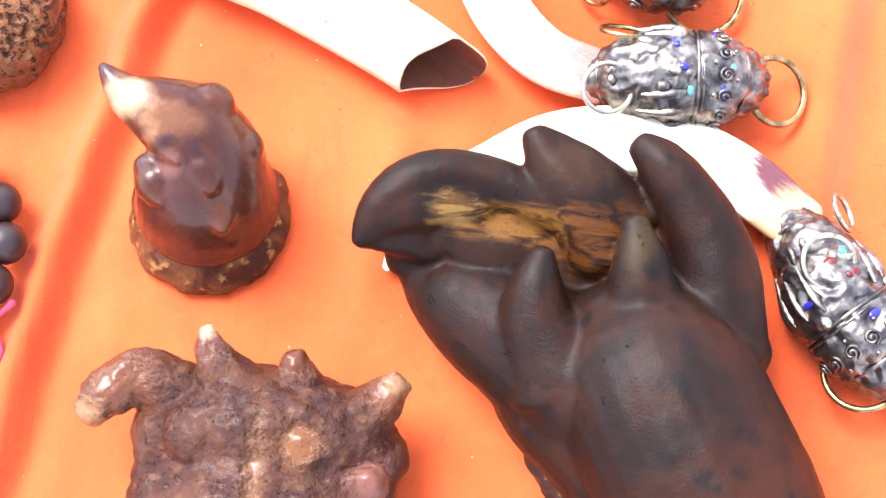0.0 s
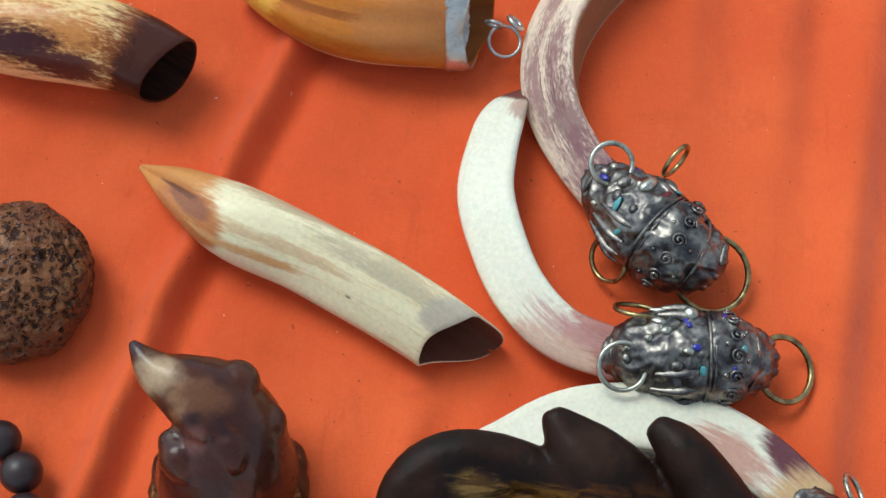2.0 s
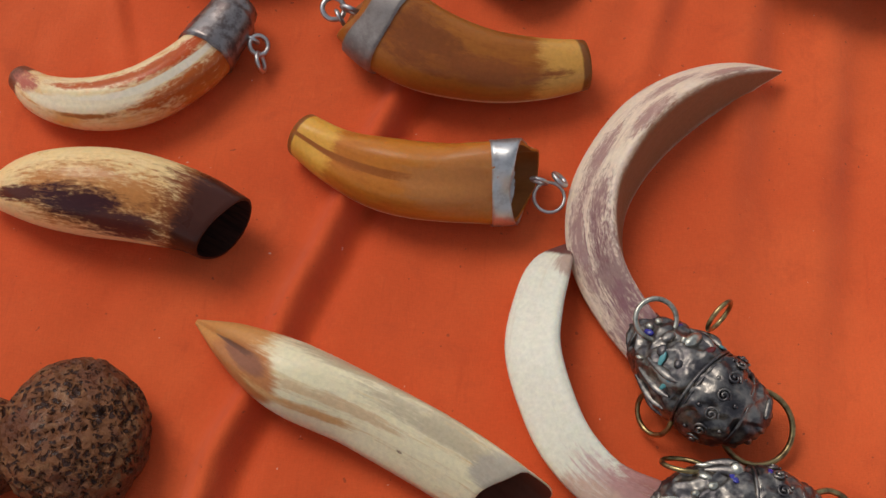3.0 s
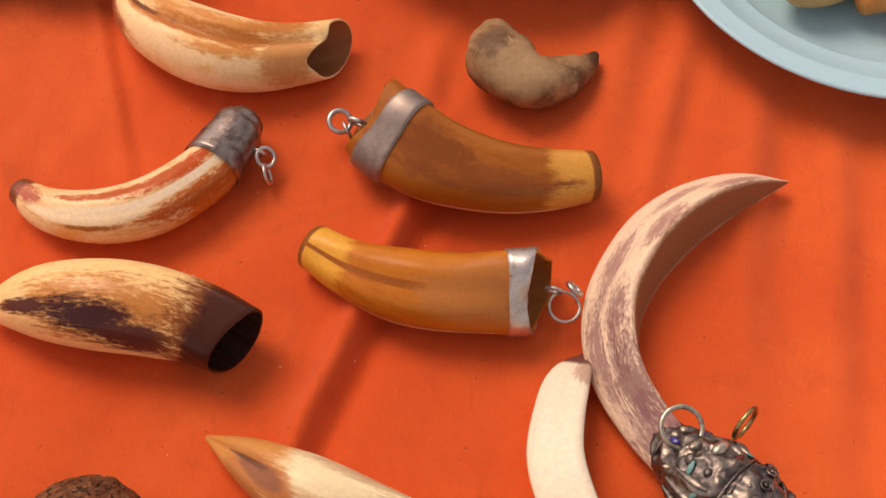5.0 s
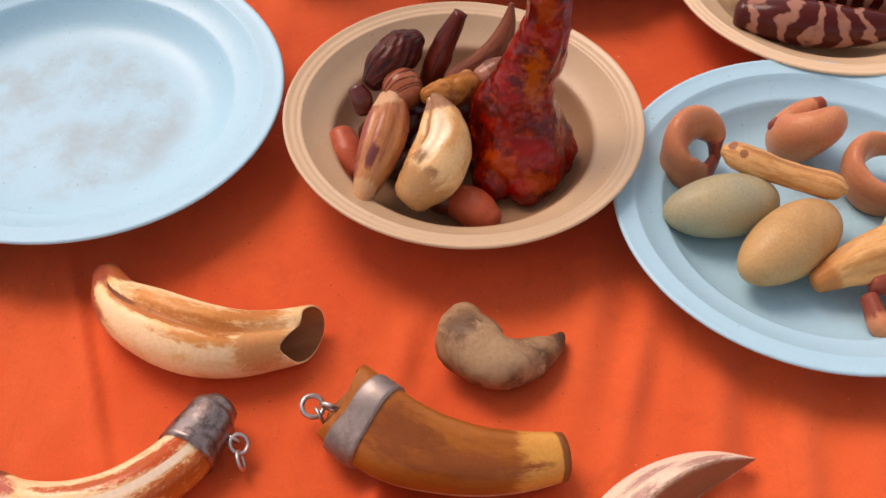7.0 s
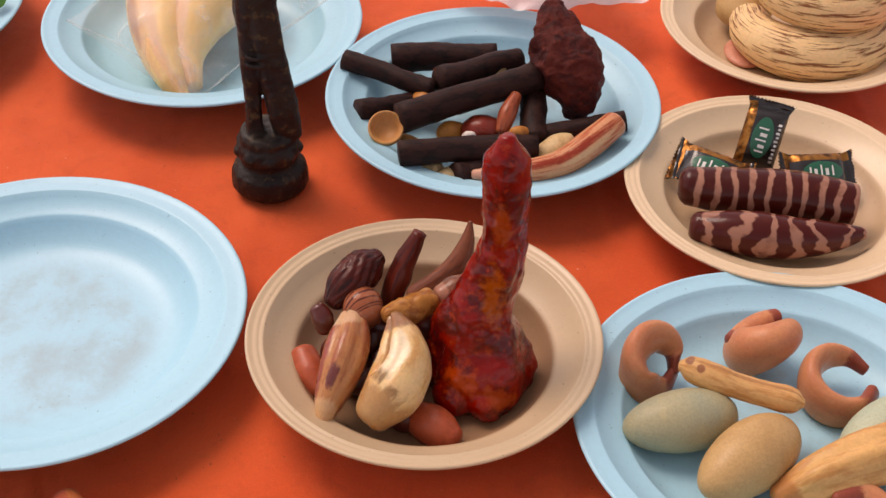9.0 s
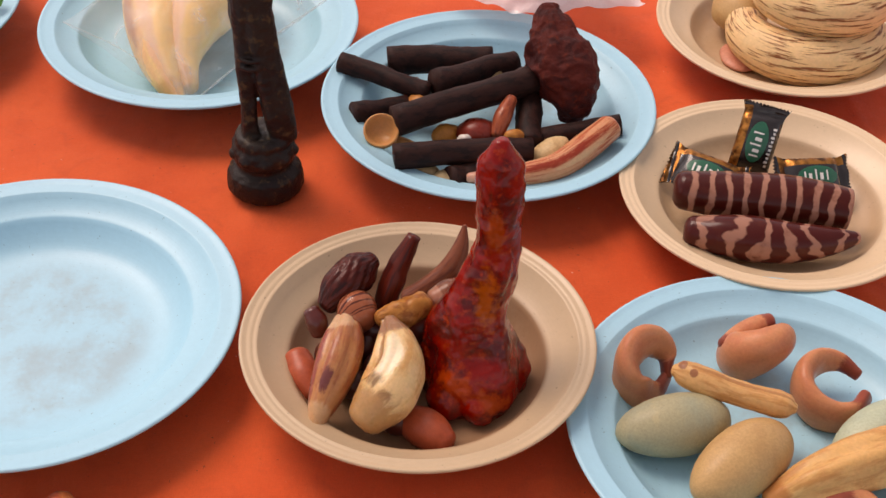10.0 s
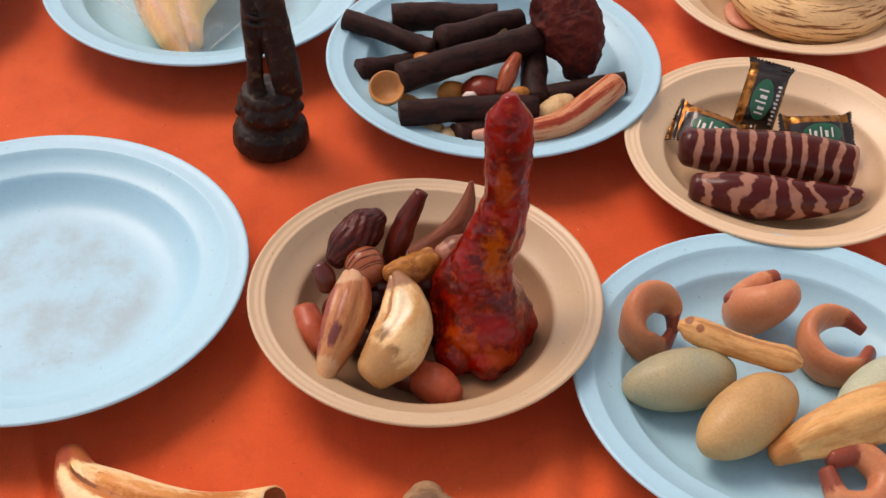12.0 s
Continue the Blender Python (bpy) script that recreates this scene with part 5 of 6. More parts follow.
curved("smooth_piece", [(-0.068, -0.006, 0.020, 0.0082), (-0.062, -0.019, 0.017, 0.0098), (-0.056, -0.028, 0.015, 0.0070)], PINK_NUT, "smooth salmon-pink nut behind the long tooth", "nut", rings=16)
WRINKLE = organic("wrinkled_seed", (0.085, 0.011, 0.006), (0.030, 0.005, 0.004), rough=0.4, coat=0.35, streak=(3, 14), relief=0.002)
curved("wrinkled_seed", [(-0.0520, 0.010, 0.047, 0.0060), (-0.0470, 0.016, 0.051, 0.0102, 0.0110), (-0.0400, 0.024, 0.055, 0.0114, 0.0120), (-0.0330, 0.031, 0.058, 0.0098, 0.0105), (-0.0285, 0.035, 0.060, 0.0055)], WRINKLE, "dark wrinkled date-like seed resting on the nuts", "seed", rings=48, seg=72, prof=lambda th, u: 1 + 0.035 * math.sin(13 * th + 5 * math.sin(5 * u)) + 0.02 * math.sin(21 * th + 14 * u))


def banded(name, a, b, scale, dist=3.0, rough=0.3, axis="X", third=None):
    m, nt, bs = material(name, rough + 0.08, 0.12, 0, 0.5)
    tc = nt.nodes.new("ShaderNodeTexCoord")
    w = nt.nodes.new("ShaderNodeTexWave")
    w.bands_direction = axis
    nt.links.new(tc.outputs["UV"], w.inputs["Vector"])
    w.inputs["Scale"].default_value, w.inputs["Distortion"].default_value, w.inputs["Detail"].default_value, w.inputs["Detail Scale"].default_value = scale, dist, 3.0, 1.6
    n1 = noise_of(nt, tc.outputs["Object"], 120, 4.0)
    col = mixc(nt, smooth(nt, w.outputs["Fac"], 0.62, 0.88), a, b)
    col = mixc(nt, mth(nt, "MULTIPLY", smooth(nt, n1, 0.5, 0.75), 0.5), col, third or a)
    nt.links.new(col, bs.inputs["Base Color"])
    bump(nt, bs, n1, 0.25, 0.0006)
    return m


curved("striped_nut", [(-0.0400, 0.0120, 0.044, 0.0085), (-0.0360, 0.0080, 0.046, 0.0122), (-0.0320, 0.0020, 0.044, 0.0100)], banded("banded_nut", (0.34, 0.10, 0.045), (0.09, 0.020, 0.012), 2.2, 5.5, 0.2, "X", (0.50, 0.24, 0.14)), "brown banded nut between the teeth", "nut", rings=14)
RED_NUT = flat("dark_red_seed", (0.095, 0.013, 0.007), 0.3, 0.3)
curved("red_seed", [(-0.060, 0.003, 0.048, 0.0048), (-0.057, 0.000, 0.044, 0.0062), (-0.055, -0.003, 0.038, 0.0050)], RED_NUT, "small dark red seed at the bowl's side", "seed", rings=12)
CLAW = organic("dark_red_claw", (0.115, 0.014, 0.006), (0.050, 0.007, 0.005), rough=0.34, coat=0.3, streak=(2, 14))
curved("claw", [(-0.022, 0.020, 0.020, 0.0062), (-0.020, 0.022, 0.040, 0.0066), (-0.015, 0.029, 0.055, 0.0070), (-0.0095, 0.034, 0.068, 0.0054), (-0.0050, 0.038, 0.077, 0.0040)], CLAW, "dark red-brown claw standing up in the bowl", "claw", rings=26, end="flat", prof=groove(radians(-40), 0.12, 0.4), rough=0.0007, rscale=160)
curved("claw", [(-0.006, 0.044, 0.022, 0.0080), (0.004, 0.045, 0.030, 0.0080), (0.015, 0.049, 0.040, 0.0078), (0.022, 0.057, 0.055, 0.0046), (0.0235, 0.063, 0.065, 0.0014)], organic("brown_claw", (0.23, 0.070, 0.034), (0.13, 0.034, 0.018), rough=0.36, coat=0.25, streak=(2, 14)), "pointed brown claw at the back of the bowl", "claw", rings=22)
curved("nut_kernel", [(-0.021, -0.002, 0.050, 0.0046), (-0.009, 0.005, 0.048, 0.0082), (0.002, 0.012, 0.049, 0.0076)], organic("honey_kernel", (0.46, 0.19, 0.045), (0.27, 0.085, 0.018), rough=0.34, coat=0.3, streak=(3, 9)), "honey-yellow kernel lying across the teeth", "nut", rings=16, rough=0.0014, rscale=120)
curved("red_seed", [(0.008, 0.017, 0.048, 0.0064), (0.016, 0.021, 0.049, 0.0088), (0.024, 0.025, 0.050, 0.0070)], organic("glossy_brown_seed", (0.24, 0.085, 0.045), (0.13, 0.04, 0.022), [(0.0, 0.5, 0.2, 1, (0.42, 0.19, 0.12), 0.6)], rough=0.25, coat=0.5, streak=(2, 10)), "glossy brown seed leaning on the carving", "seed", rings=16)
for c, r in (((-0.030, 0.010, 0.020), 0.014), ((0.000, 0.020, 0.022), 0.015), ((-0.045, 0.000, 0.018), 0.012), ((-0.015, -0.010, 0.020), 0.013), ((-0.035, -0.020, 0.016), 0.010), ((-0.008, -0.045, 0.014), 0.009)):
    thing("smooth_piece", ball(bmesh.new(), c, r, (1.2, 0.9, 0.9), sub=3, rough=0.0006), RED_NUT, "dark red nut buried among the teeth", "nut")

# ---- plate of sticks ----
BARK = organic("dark_bark_stick", (0.032, 0.011, 0.008), (0.014, 0.006, 0.005), rough=0.6, coat=0.0, streak=(7, 12), relief=0.0009)
STICKS = (((-0.068, 0.277, 0.034), (-0.003, 0.249, 0.030), 0.0066), ((-0.035, 0.288, 0.029), (0.040, 0.294, 0.030), 0.0094), ((0.000, 0.247, 0.040), (0.056, 0.281, 0.036), 0.0085),
          ((-0.025, 0.205, 0.036), (0.068, 0.250, 0.045), 0.0090), ((-0.055, 0.226, 0.026), (-0.017, 0.248, 0.020), 0.0070), ((-0.024, 0.173, 0.030), (0.067, 0.187, 0.030), 0.0077),
          ((0.064, 0.256, 0.030), (0.067, 0.203, 0.022), 0.0085), ((0.075, 0.212, 0.022), (0.128, 0.221, 0.030), 0.0066), ((0.019, 0.246, 0.026), (0.058, 0.281, 0.030), 0.0072), ((0.014, 0.164, 0.020), (0.034, 0.178, 0.018), 0.0082))
for i, (a, b, r) in enumerate(STICKS):
    a, b, r = Vector(a), Vector(b), r * 1.10
    rnd = random.Random(i)
    mid = [a.lerp(b, t) + Vector((rnd.uniform(-1, 1), rnd.uniform(-1, 1), rnd.uniform(-0.5, 1))) * 0.0016 for t in (0.35, 0.7)]
    pts = [tuple(a) + (r * 1.06,), tuple(mid[0]) + (r,), tuple(mid[1]) + (r * 0.97,), tuple(b) + (r,)]
    curved("bark_stick", pts, BARK, "short dark brown bark stick on the blue plate", "stick", "sticks on the plate", rings=18, seg=20, start="flat", end="flat", rough=0.0007, rscale=150)
LAVA = rocky("dark_red_lava", (0.095, 0.014, 0.009), (0.048, 0.008, 0.007), (0.13, 0.022, 0.012), 80, 0.7, 0.0, 0.0024, 500)
bm = bmesh.new()
sweep(bm, [(0.0765, 0.281, 0.083, 0.0070), (0.0775, 0.275, 0.076, 0.0120), (0.0805, 0.266, 0.066, 0.0185), (0.0870, 0.258, 0.055, 0.0235), (0.0930, 0.250, 0.045, 0.0225), (0.0965, 0.244, 0.034, 0.0165), (0.0965, 0.242, 0.022, 0.0090)], rings=90, seg=80, prof=lambda th, u: 1 + 0.06 * math.cos(3 * th + 1 + 2 * u) + 0.05 * math.cos(5 * th + 5 * u), rough=0.0016, rscale=60)
bm.normal_update()
for v in bm.verts:                                      # broken faces and clinker
    w = v.co + noise.noise_vector(v.co * 60) * 0.004
    f, g = noise.voronoi(w * 75)[0], noise.voronoi(w * 210)[0]
    v.co += v.normal * (0.0042 * (0.5 - f[0]) + 0.0016 * (0.5 - g[0]) + 0.0007 * noise.noise(v.co * 420))
thing("lava_stone", bm, LAVA, "rough dark red lava stone on the blue plate", "stone")
TAN = organic("tan_shell", (0.58, 0.27, 0.095), (0.46, 0.19, 0.060), rough=0.36, coat=0.2, streak=(2, 9))
SEED = rocky("orange_tan_seed", (0.50, 0.21, 0.060), (0.36, 0.13, 0.035), None, 60, 0.4, 0.1, 0.0006)
bm = lathe(bmesh.new(), [(0.0, 0.0), (0.008, 0.001), (0.0115, 0.006), (0.0122, 0.011), (0.0112, 0.0118), (0.0098, 0.009), (0.007, 0.005), (0.0, 0.004)], (0, 0, 0), 36)
bmesh.ops.transform(bm, matrix=pose(-0.034, 0.207, 0.022, 34, 0, 0), verts=bm.verts)
thing("acorn_cup", bm, TAN, "tan hollow seed cup among the sticks", "seed")
curved("cup_stalk", [(-0.024, 0.206, 0.020, 0.0034), (-0.014, 0.203, 0.017, 0.0040), (-0.008, 0.201, 0.014, 0.0030)], TAN, "small tan seed stalk under a stick", "seed", rings=10)
curved("small_tusk", [(0.026, 0.162, 0.024, 0.0034), (0.053, 0.163, 0.026, 0.0072), (0.083, 0.173, 0.028, 0.0090), (0.102, 0.191, 0.031, 0.0098), (0.119, 0.208, 0.036, 0.0090)],
       organic("pink_brown_tusk", (0.62, 0.28, 0.14), (0.44, 0.095, 0.040), [(0.5, 0.42, 0.45, 0.05, (0.30, 0.040, 0.018), 2.8), (0.72, 0.34, 0.20, 0.04, (0.66, 0.38, 0.20), 2.0), (0.1, 0.5, 0.2, 0.5, (0.60, 0.30, 0.20), 0.8)], rough=0.34, coat=0.3, streak=(3, 22)), "pink-brown streaked small tusk on the plate", "tusk", rings=26)
CHALK = rocky("cream_chalk", (0.66, 0.47, 0.25), (0.54, 0.35, 0.17), None, 60, 0.5, 0.05, 0.0006)
thing("cream_chip", ball(bmesh.new(), (0.079, 0.194, 0.022), 0.0125, (1.3, 0.8, 0.7), Euler((0.3, -0.4, 0.6)).to_matrix(), 3, 0.0015, 90), CHALK, "cream chip of bone on the plate", "bone")
thing("cream_chip", ball(bmesh.new(), (0.040, 0.268, 0.036), 0.008, (1.3, 0.8, 0.7), Euler((0.3, -0.4, 0.6)).to_matrix(), 3, 0.0015, 90), CHALK, "small cream chip behind the sticks", "bone")
thing("red_nut", ball(bmesh.new(), (0.031, 0.214, 0.022), 0.0135, (1.15, 0.9, 0.8), None, 4, 0.0008, 90), rocky("red_white_nut", (0.22, 0.035, 0.022), (0.13, 0.022, 0.016), None, 50, 0.3, 0.4, 0.0006), "glossy dark red nut among the sticks", "nut")
thing("white_chip", ball(bmesh.new(), (0.022, 0.199, 0.026), 0.0050, (1.1, 0.9, 1.2), None, 3, 0.0008, 200), flat("white_chalk", (0.75, 0.66, 0.58), 0.5), "white chip stuck on the red nut", "bone")
curved("red_claw", [(0.044, 0.206, 0.028, 0.0044), (0.047, 0.216, 0.034, 0.0062), (0.053, 0.230, 0.041, 0.0040)], organic("orange_red_claw", (0.36, 0.085, 0.035), (0.22, 0.045, 0.02), rough=0.3, coat=0.4, streak=(2, 9)), "orange-red claw tip between sticks", "claw", rings=14)
for c, r, m in (((0.010, 0.214, 0.020), 0.0095, SEED), ((-0.007, 0.243, 0.022), 0.0105, SEED), ((0.055, 0.202, 0.030), 0.0058, SEED), ((-0.002, 0.177, 0.014), 0.0085, CHALK), ((0.011, 0.170, 0.014), 0.0098, CHALK)):
    thing("seed", ball(bmesh.new(), c, r, (1.25, 0.85, 0.85), Euler((0, 0.2, c[0] * 60)).to_matrix(), 3, 0.0009, 110), m, "tan seed lying under the sticks", "seed", "seeds among the sticks")

# ---- plate of stone eggs and rings ----
def egg(c, direction, half, r, mat, label):
    bm = bmesh.new()
    d = Vector(direction).normalized()
    pts = []
    for i in range(13):
        t = -1 + 2 * i / 12
        t = math.sin(t * math.pi / 2) * 0.995
        rr = r * math.sqrt(max(0.0, 1 - t * t)) * (1 + 0.10 * t)
        pts.append(tuple(Vector(c) + d * half * t) + (max(rr, 0.001),))
    return thing("stone_egg", sweep(bm, pts, rings=40, seg=36, start="flat", end="flat"), mat, label, "egg", "stone eggs on the plate")


GREEN_EGG = rocky("grey_green_stone", (0.40, 0.355, 0.215), (0.33, 0.33, 0.225), (0.46, 0.385, 0.22), 22, 0.42, 0.1, 0.0002, 700)
TAN_EGG = rocky("tan_stone", (0.53, 0.33, 0.15), (0.46, 0.27, 0.12), None, 24, 0.42, 0.1, 0.0002, 700)
egg((0.140, -0.048, 0.0235), (0.063, 0.016, 0.0), 0.0325, 0.0172, GREEN_EGG, "grey-green polished stone egg on the blue plate")
egg((0.173, -0.074, 0.0250), (0.056, 0.050, 0.0), 0.0350, 0.0188, TAN_EGG, "tan polished stone egg on the blue plate")
egg((0.252, -0.050, 0.0240), (0.055, 0.034, 0.0), 0.0330, 0.0180, rocky("pale_green_stone", (0.44, 0.47, 0.33), (0.38, 0.43, 0.32), None, 22, 0.42, 0.1, 0.0002, 700), "pale green polished stone egg behind the ridged bone")


def open_ring(c, axis, R, a0, a1, radii, mat, label, start_dir, section):
    ax = Vector(axis).normalized()
    x = (Vector(start_dir) - ax * Vector(start_dir).dot(ax)).normalized()
    y = ax.cross(x)
    n = len(radii)
    bm = bmesh.new()
    pts = []
    for i, r in enumerate(radii):
        a = radians(a0 + (a1 - a0) * i / (n - 1))
        p = Vector(c) + (x * math.cos(a) + y * math.sin(a)) * R
        pts.append(tuple(p) + (r * section[0], r * section[1]))
    return thing("open_ring", sweep(bm, pts, rings=56, seg=28), mat, label, "ring", "stone rings on the plate")


SALMON = organic("salmon_stone", (0.60, 0.245, 0.115), (0.50, 0.160, 0.080), [(0.0, 0.5, 0.12, 2, (0.26, 0.060, 0.035), 1.2), (1.0, 0.5, 0.14, 2, (0.30, 0.070, 0.040), 1.4)], rough=0.36, coat=0.3, streak=(3, 5), streak_at=(0.4, 0.75), blotch=(0.52, 0.20, 0.09), glow=0.2)
open_ring((0.1290, -0.0065, 0.0245), (0.50, -0.62, 0.60), 0.0146, 0, 358, (0.0046, 0.0064, 0.0086, 0.0104, 0.0110, 0.0104, 0.0086, 0.0064, 0.0046), SALMON, "orange-brown open stone ring on the blue plate", (0.9, 0.05, -0.4), (0.66, 1.30))
fat = open_ring((0.1950, 0.0160, 0.0240), (-0.42, 0.55, 0.72), 0.0140, 0, 325, (0.0040, 0.0080, 0.0115, 0.0125, 0.0115, 0.0090, 0.0045), SALMON, "fat salmon stone ring lying on its side", (0.1, 0.8, 0.2), (0.95, 1.15))
part("tail", tube_of([(0.176, 0.012, 0.026, 0.0064), (0.184, 0.019, 0.029, 0.0066), (0.195, 0.0255, 0.0315, 0.0060), (0.2015, 0.0285, 0.0325, 0.0046)], rings=24, seg=20), SALMON, fat, "dark-tipped curled end")
open_ring((0.2335, -0.0120, 0.0205), (0.05, -0.30, 0.95), 0.0178, 24, 336, (0.0036, 0.0056, 0.0082, 0.0098, 0.0104, 0.0102, 0.0094, 0.0082, 0.0066), SALMON, "salmon stone ring with an open gap", (1, 0.15, 0), (0.62, 1.20))
open_ring((0.2260, -0.1060, 0.0170), (0.1, -0.3, 0.94), 0.0150, 0, 330, (0.0050, 0.0070, 0.0085, 0.0085, 0.0075, 0.0055), SALMON, "salmon stone ring under the ridged bone", (-1, 0.2, 0), (0.9, 1.1))
BONE = organic("yellow_bone", (0.66, 0.37, 0.145), (0.52, 0.24, 0.08), [(0.05, 0.5, 0.03, 0.08, (0.30, 0.12, 0.06), 1.0), (0.16, 0.42, 0.035, 0.05, (0.32, 0.13, 0.06), 1.0), (0.6, 0.5, 0.5, 0.03, (0.42, 0.19, 0.07), 1.6)], rough=0.4, coat=0.15, streak=(3, 12))
curved("finger_bone", [(0.1412, -0.0225, 0.0400, 0.0036), (0.1432, -0.0232, 0.0400, 0.0058), (0.1475, -0.0248, 0.0395, 0.0074), (0.1560, -0.0285, 0.0390, 0.0079), (0.1720, -0.0347, 0.0382, 0.0070), (0.1880, -0.0402, 0.0380, 0.0073), (0.1975, -0.0433, 0.0380, 0.0072), (0.2015, -0.0446, 0.0380, 0.0052), (0.2030, -0.0451, 0.0380, 0.0030)], BONE, "slender yellow bone lying across eggs and rings", "bone", rings=48, prof=lambda th, u: 1 + 0.04 * math.cos(3 * th + 4 * u), rough=0.0004, rscale=90)
curved("ridged_bone", [(0.187, -0.093, 0.018, 0.0064), (0.204, -0.086, 0.023, 0.0112), (0.226, -0.078, 0.028, 0.0140), (0.248, -0.070, 0.031, 0.0146), (0.270, -0.061, 0.032, 0.0120)], organic("yellow_ridged_bone", (0.68, 0.38, 0.14), (0.54, 0.25, 0.08), [(0.0, 0.5, 0.10, 2, (0.50, 0.20, 0.06), 0.9)], rough=0.4, coat=0.15, streak=(3, 14)), "ridged yellow bone across the plate's edge", "bone", rings=30, seg=40, prof=lambda th, u: 1 + (0.09 * math.cos(5 * th + 1.5 * u) + 0.03 * math.sin(9 * th + 5 * u)) * min(1, u * 5), rough=0.0008, rscale=70)

# ---- bowl of striped tubes and sweets ----
BAND_A = banded("banded_resin", (0.060, 0.007, 0.004), (0.38, 0.175, 0.115), 3.0, 3.0, 0.2, "X", (0.10, 0.018, 0.008))
BAND_B = banded("banded_resin_dark", (0.070, 0.008, 0.005), (0.36, 0.165, 0.11), 2.0, 8.5, 0.2, "X", (0.11, 0.020, 0.008))
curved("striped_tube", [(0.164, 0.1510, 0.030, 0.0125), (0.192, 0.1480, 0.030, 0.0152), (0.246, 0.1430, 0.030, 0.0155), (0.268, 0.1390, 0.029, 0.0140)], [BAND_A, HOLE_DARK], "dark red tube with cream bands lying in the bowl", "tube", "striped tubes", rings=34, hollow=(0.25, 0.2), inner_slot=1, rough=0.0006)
curved("striped_tube", [(0.167, 0.1170, 0.024, 0.0100), (0.188, 0.1130, 0.025, 0.0136), (0.230, 0.1090, 0.025, 0.0126), (0.255, 0.1125, 0.025, 0.0085), (0.270, 0.1160, 0.025, 0.0045)], BAND_B, "tapered dark red tube with ringed cream marks", "tube", "striped tubes", rings=34, rough=0.0006)
WRAP_BLACK = flat("black_foil", (0.020, 0.014, 0.012), 0.22, 0.5)
WRAP_GOLD = metal("gold_foil", (0.46, 0.19, 0.045), (0.10, 0.04, 0.018), 0.40, 140)
LABEL_GREEN = flat("green_label", (0.010, 0.115, 0.060), 0.3, 0.4)
PRINT_WHITE = flat("white_print", (0.78, 0.76, 0.70), 0.4)


def sweet(m, label):
    """A wrapped sweet: pillow of foil with saw-toothed ends, gold edge strip, oval label, bars in place of lettering."""
    ob = holder("wrapped_sweet", m.translation, label, "sweet", "wrapped sweets")
    L, W, T = 0.0265, 0.0135, 0.0070

    def top(x, y):
        a = max(0.0, 1 - abs(x / (L * 0.72)) ** 3.0) ** 0.6 * max(0.0, 1 - abs(y) ** 3.0) ** 0.6
        return T * a + 0.0009 * math.sin(x * 900 + 2 * y) * (1 - a)

    def put(name, bm, mat, parent, lab=""):
        bmesh.ops.transform(bm, matrix=m, verts=bm.verts)
        return part(name, bm, mat, parent, lab)

    def patch(x0, x1, y0, y1, lift, nx, ny, oval=False, side=1):
        bm = bmesh.new()
        rows = []
        for i in range(nx + 1):
            row = []
            for k in range(ny + 1):
                a, c = -1 + 2 * i / nx, -1 + 2 * k / ny
                if oval:
                    a, c = a * math.sqrt(1 - c * c / 2), c * math.sqrt(1 - a * a / 2)
                x, y = (x0 + x1) / 2 + a * (x1 - x0) / 2, (y0 + y1) / 2 + c * (y1 - y0) / 2
                saw = 0.0014 * (k % 2) * (1 if x > 0 else -1) if (i in (0, nx) and not oval and abs(x) > L * 0.95) else 0.0
                flare = 1.0 + 0.22 * max(0.0, abs(x) / L - 0.74) / 0.26
                row.append(bm.verts.new((x - saw, y * W * flare, side * (top(x, y) + lift) + 0.0022 * (max(0, abs(x) / L - 0.75)) * math.sin(9 * y))))
            rows.append(row)
        for a, c in zip(rows, rows[1:]):
            for k in range(ny):
                bm.faces.new((a[k], a[k + 1], c[k + 1], c[k]))
        return bm

    bm = patch(-L, L, -1, 0.58, 0.0002, 28, 20)
    body = put("wrapper", bm, WRAP_BLACK, ob, "black foil wrapper")
    put("gold_strip", patch(-L, L, 0.58, 1, 0.0002, 28, 8), WRAP_GOLD, body, "gold foil edge")
    put("gold_end", patch(-L, -L * 0.72, -1, 0.58, 0.0005, 5, 20), WRAP_GOLD, body, "crimped gold foil end")
    put("underside", patch(-L, L, -1, 1, 0.0002, 28, 28, side=-1), WRAP_BLACK, body)
    lab = put("oval_label", patch(-L * 0.50, L * 0.56, -0.52, 0.50, 0.0006, 16, 12, True), LABEL_GREEN, body, "green oval label")
    for x, w, y0, y1 in ((-0.0085, 0.0012, -0.24, 0.20), (-0.0050, 0.0022, -0.22, 0.10), (-0.0010, 0.0012, -0.24, 0.30), (0.0028, 0.0024, -0.22, 0.12), (0.0070, 0.0012, -0.24, 0.26)):
        put("print_bar", patch(x - w / 2, x + w / 2, y0, y1, 0.0009, 2, 4), PRINT_WHITE, lab)
    for i in range(10):
        x = -0.0135 + 0.0028 * i
        put("print_bar", patch(x - 0.0009, x + 0.0007, -0.80, -0.66 + 0.05 * (i % 2), 0.0007, 2, 2), PRINT_WHITE, body)
    return ob


sweet(pose(0.182, 0.177, 0.0235, 30, 6, -22), "black and green wrapped sweet lying in the bowl")
sweet(pose(0.2175, 0.204, 0.0320, 0, 0, -10) @ pose(0, 0, 0, 58, 0, 0) @ pose(0, 0, 0, 0, 0, 82), "black and gold wrapped sweet standing up")
sweet(pose(0.2520, 0.175, 0.0260, 38, 4, 12), "black and gold wrapped sweet leaning on a tube")

# ---- far bowl of fibrous rings ----
FIBRE = organic("fibrous_husk", (0.80, 0.54, 0.27), (0.24, 0.085, 0.030), rough=0.5, coat=0.1, streak=(7, 44), streak_at=(0.50, 0.62), relief=0.0014)


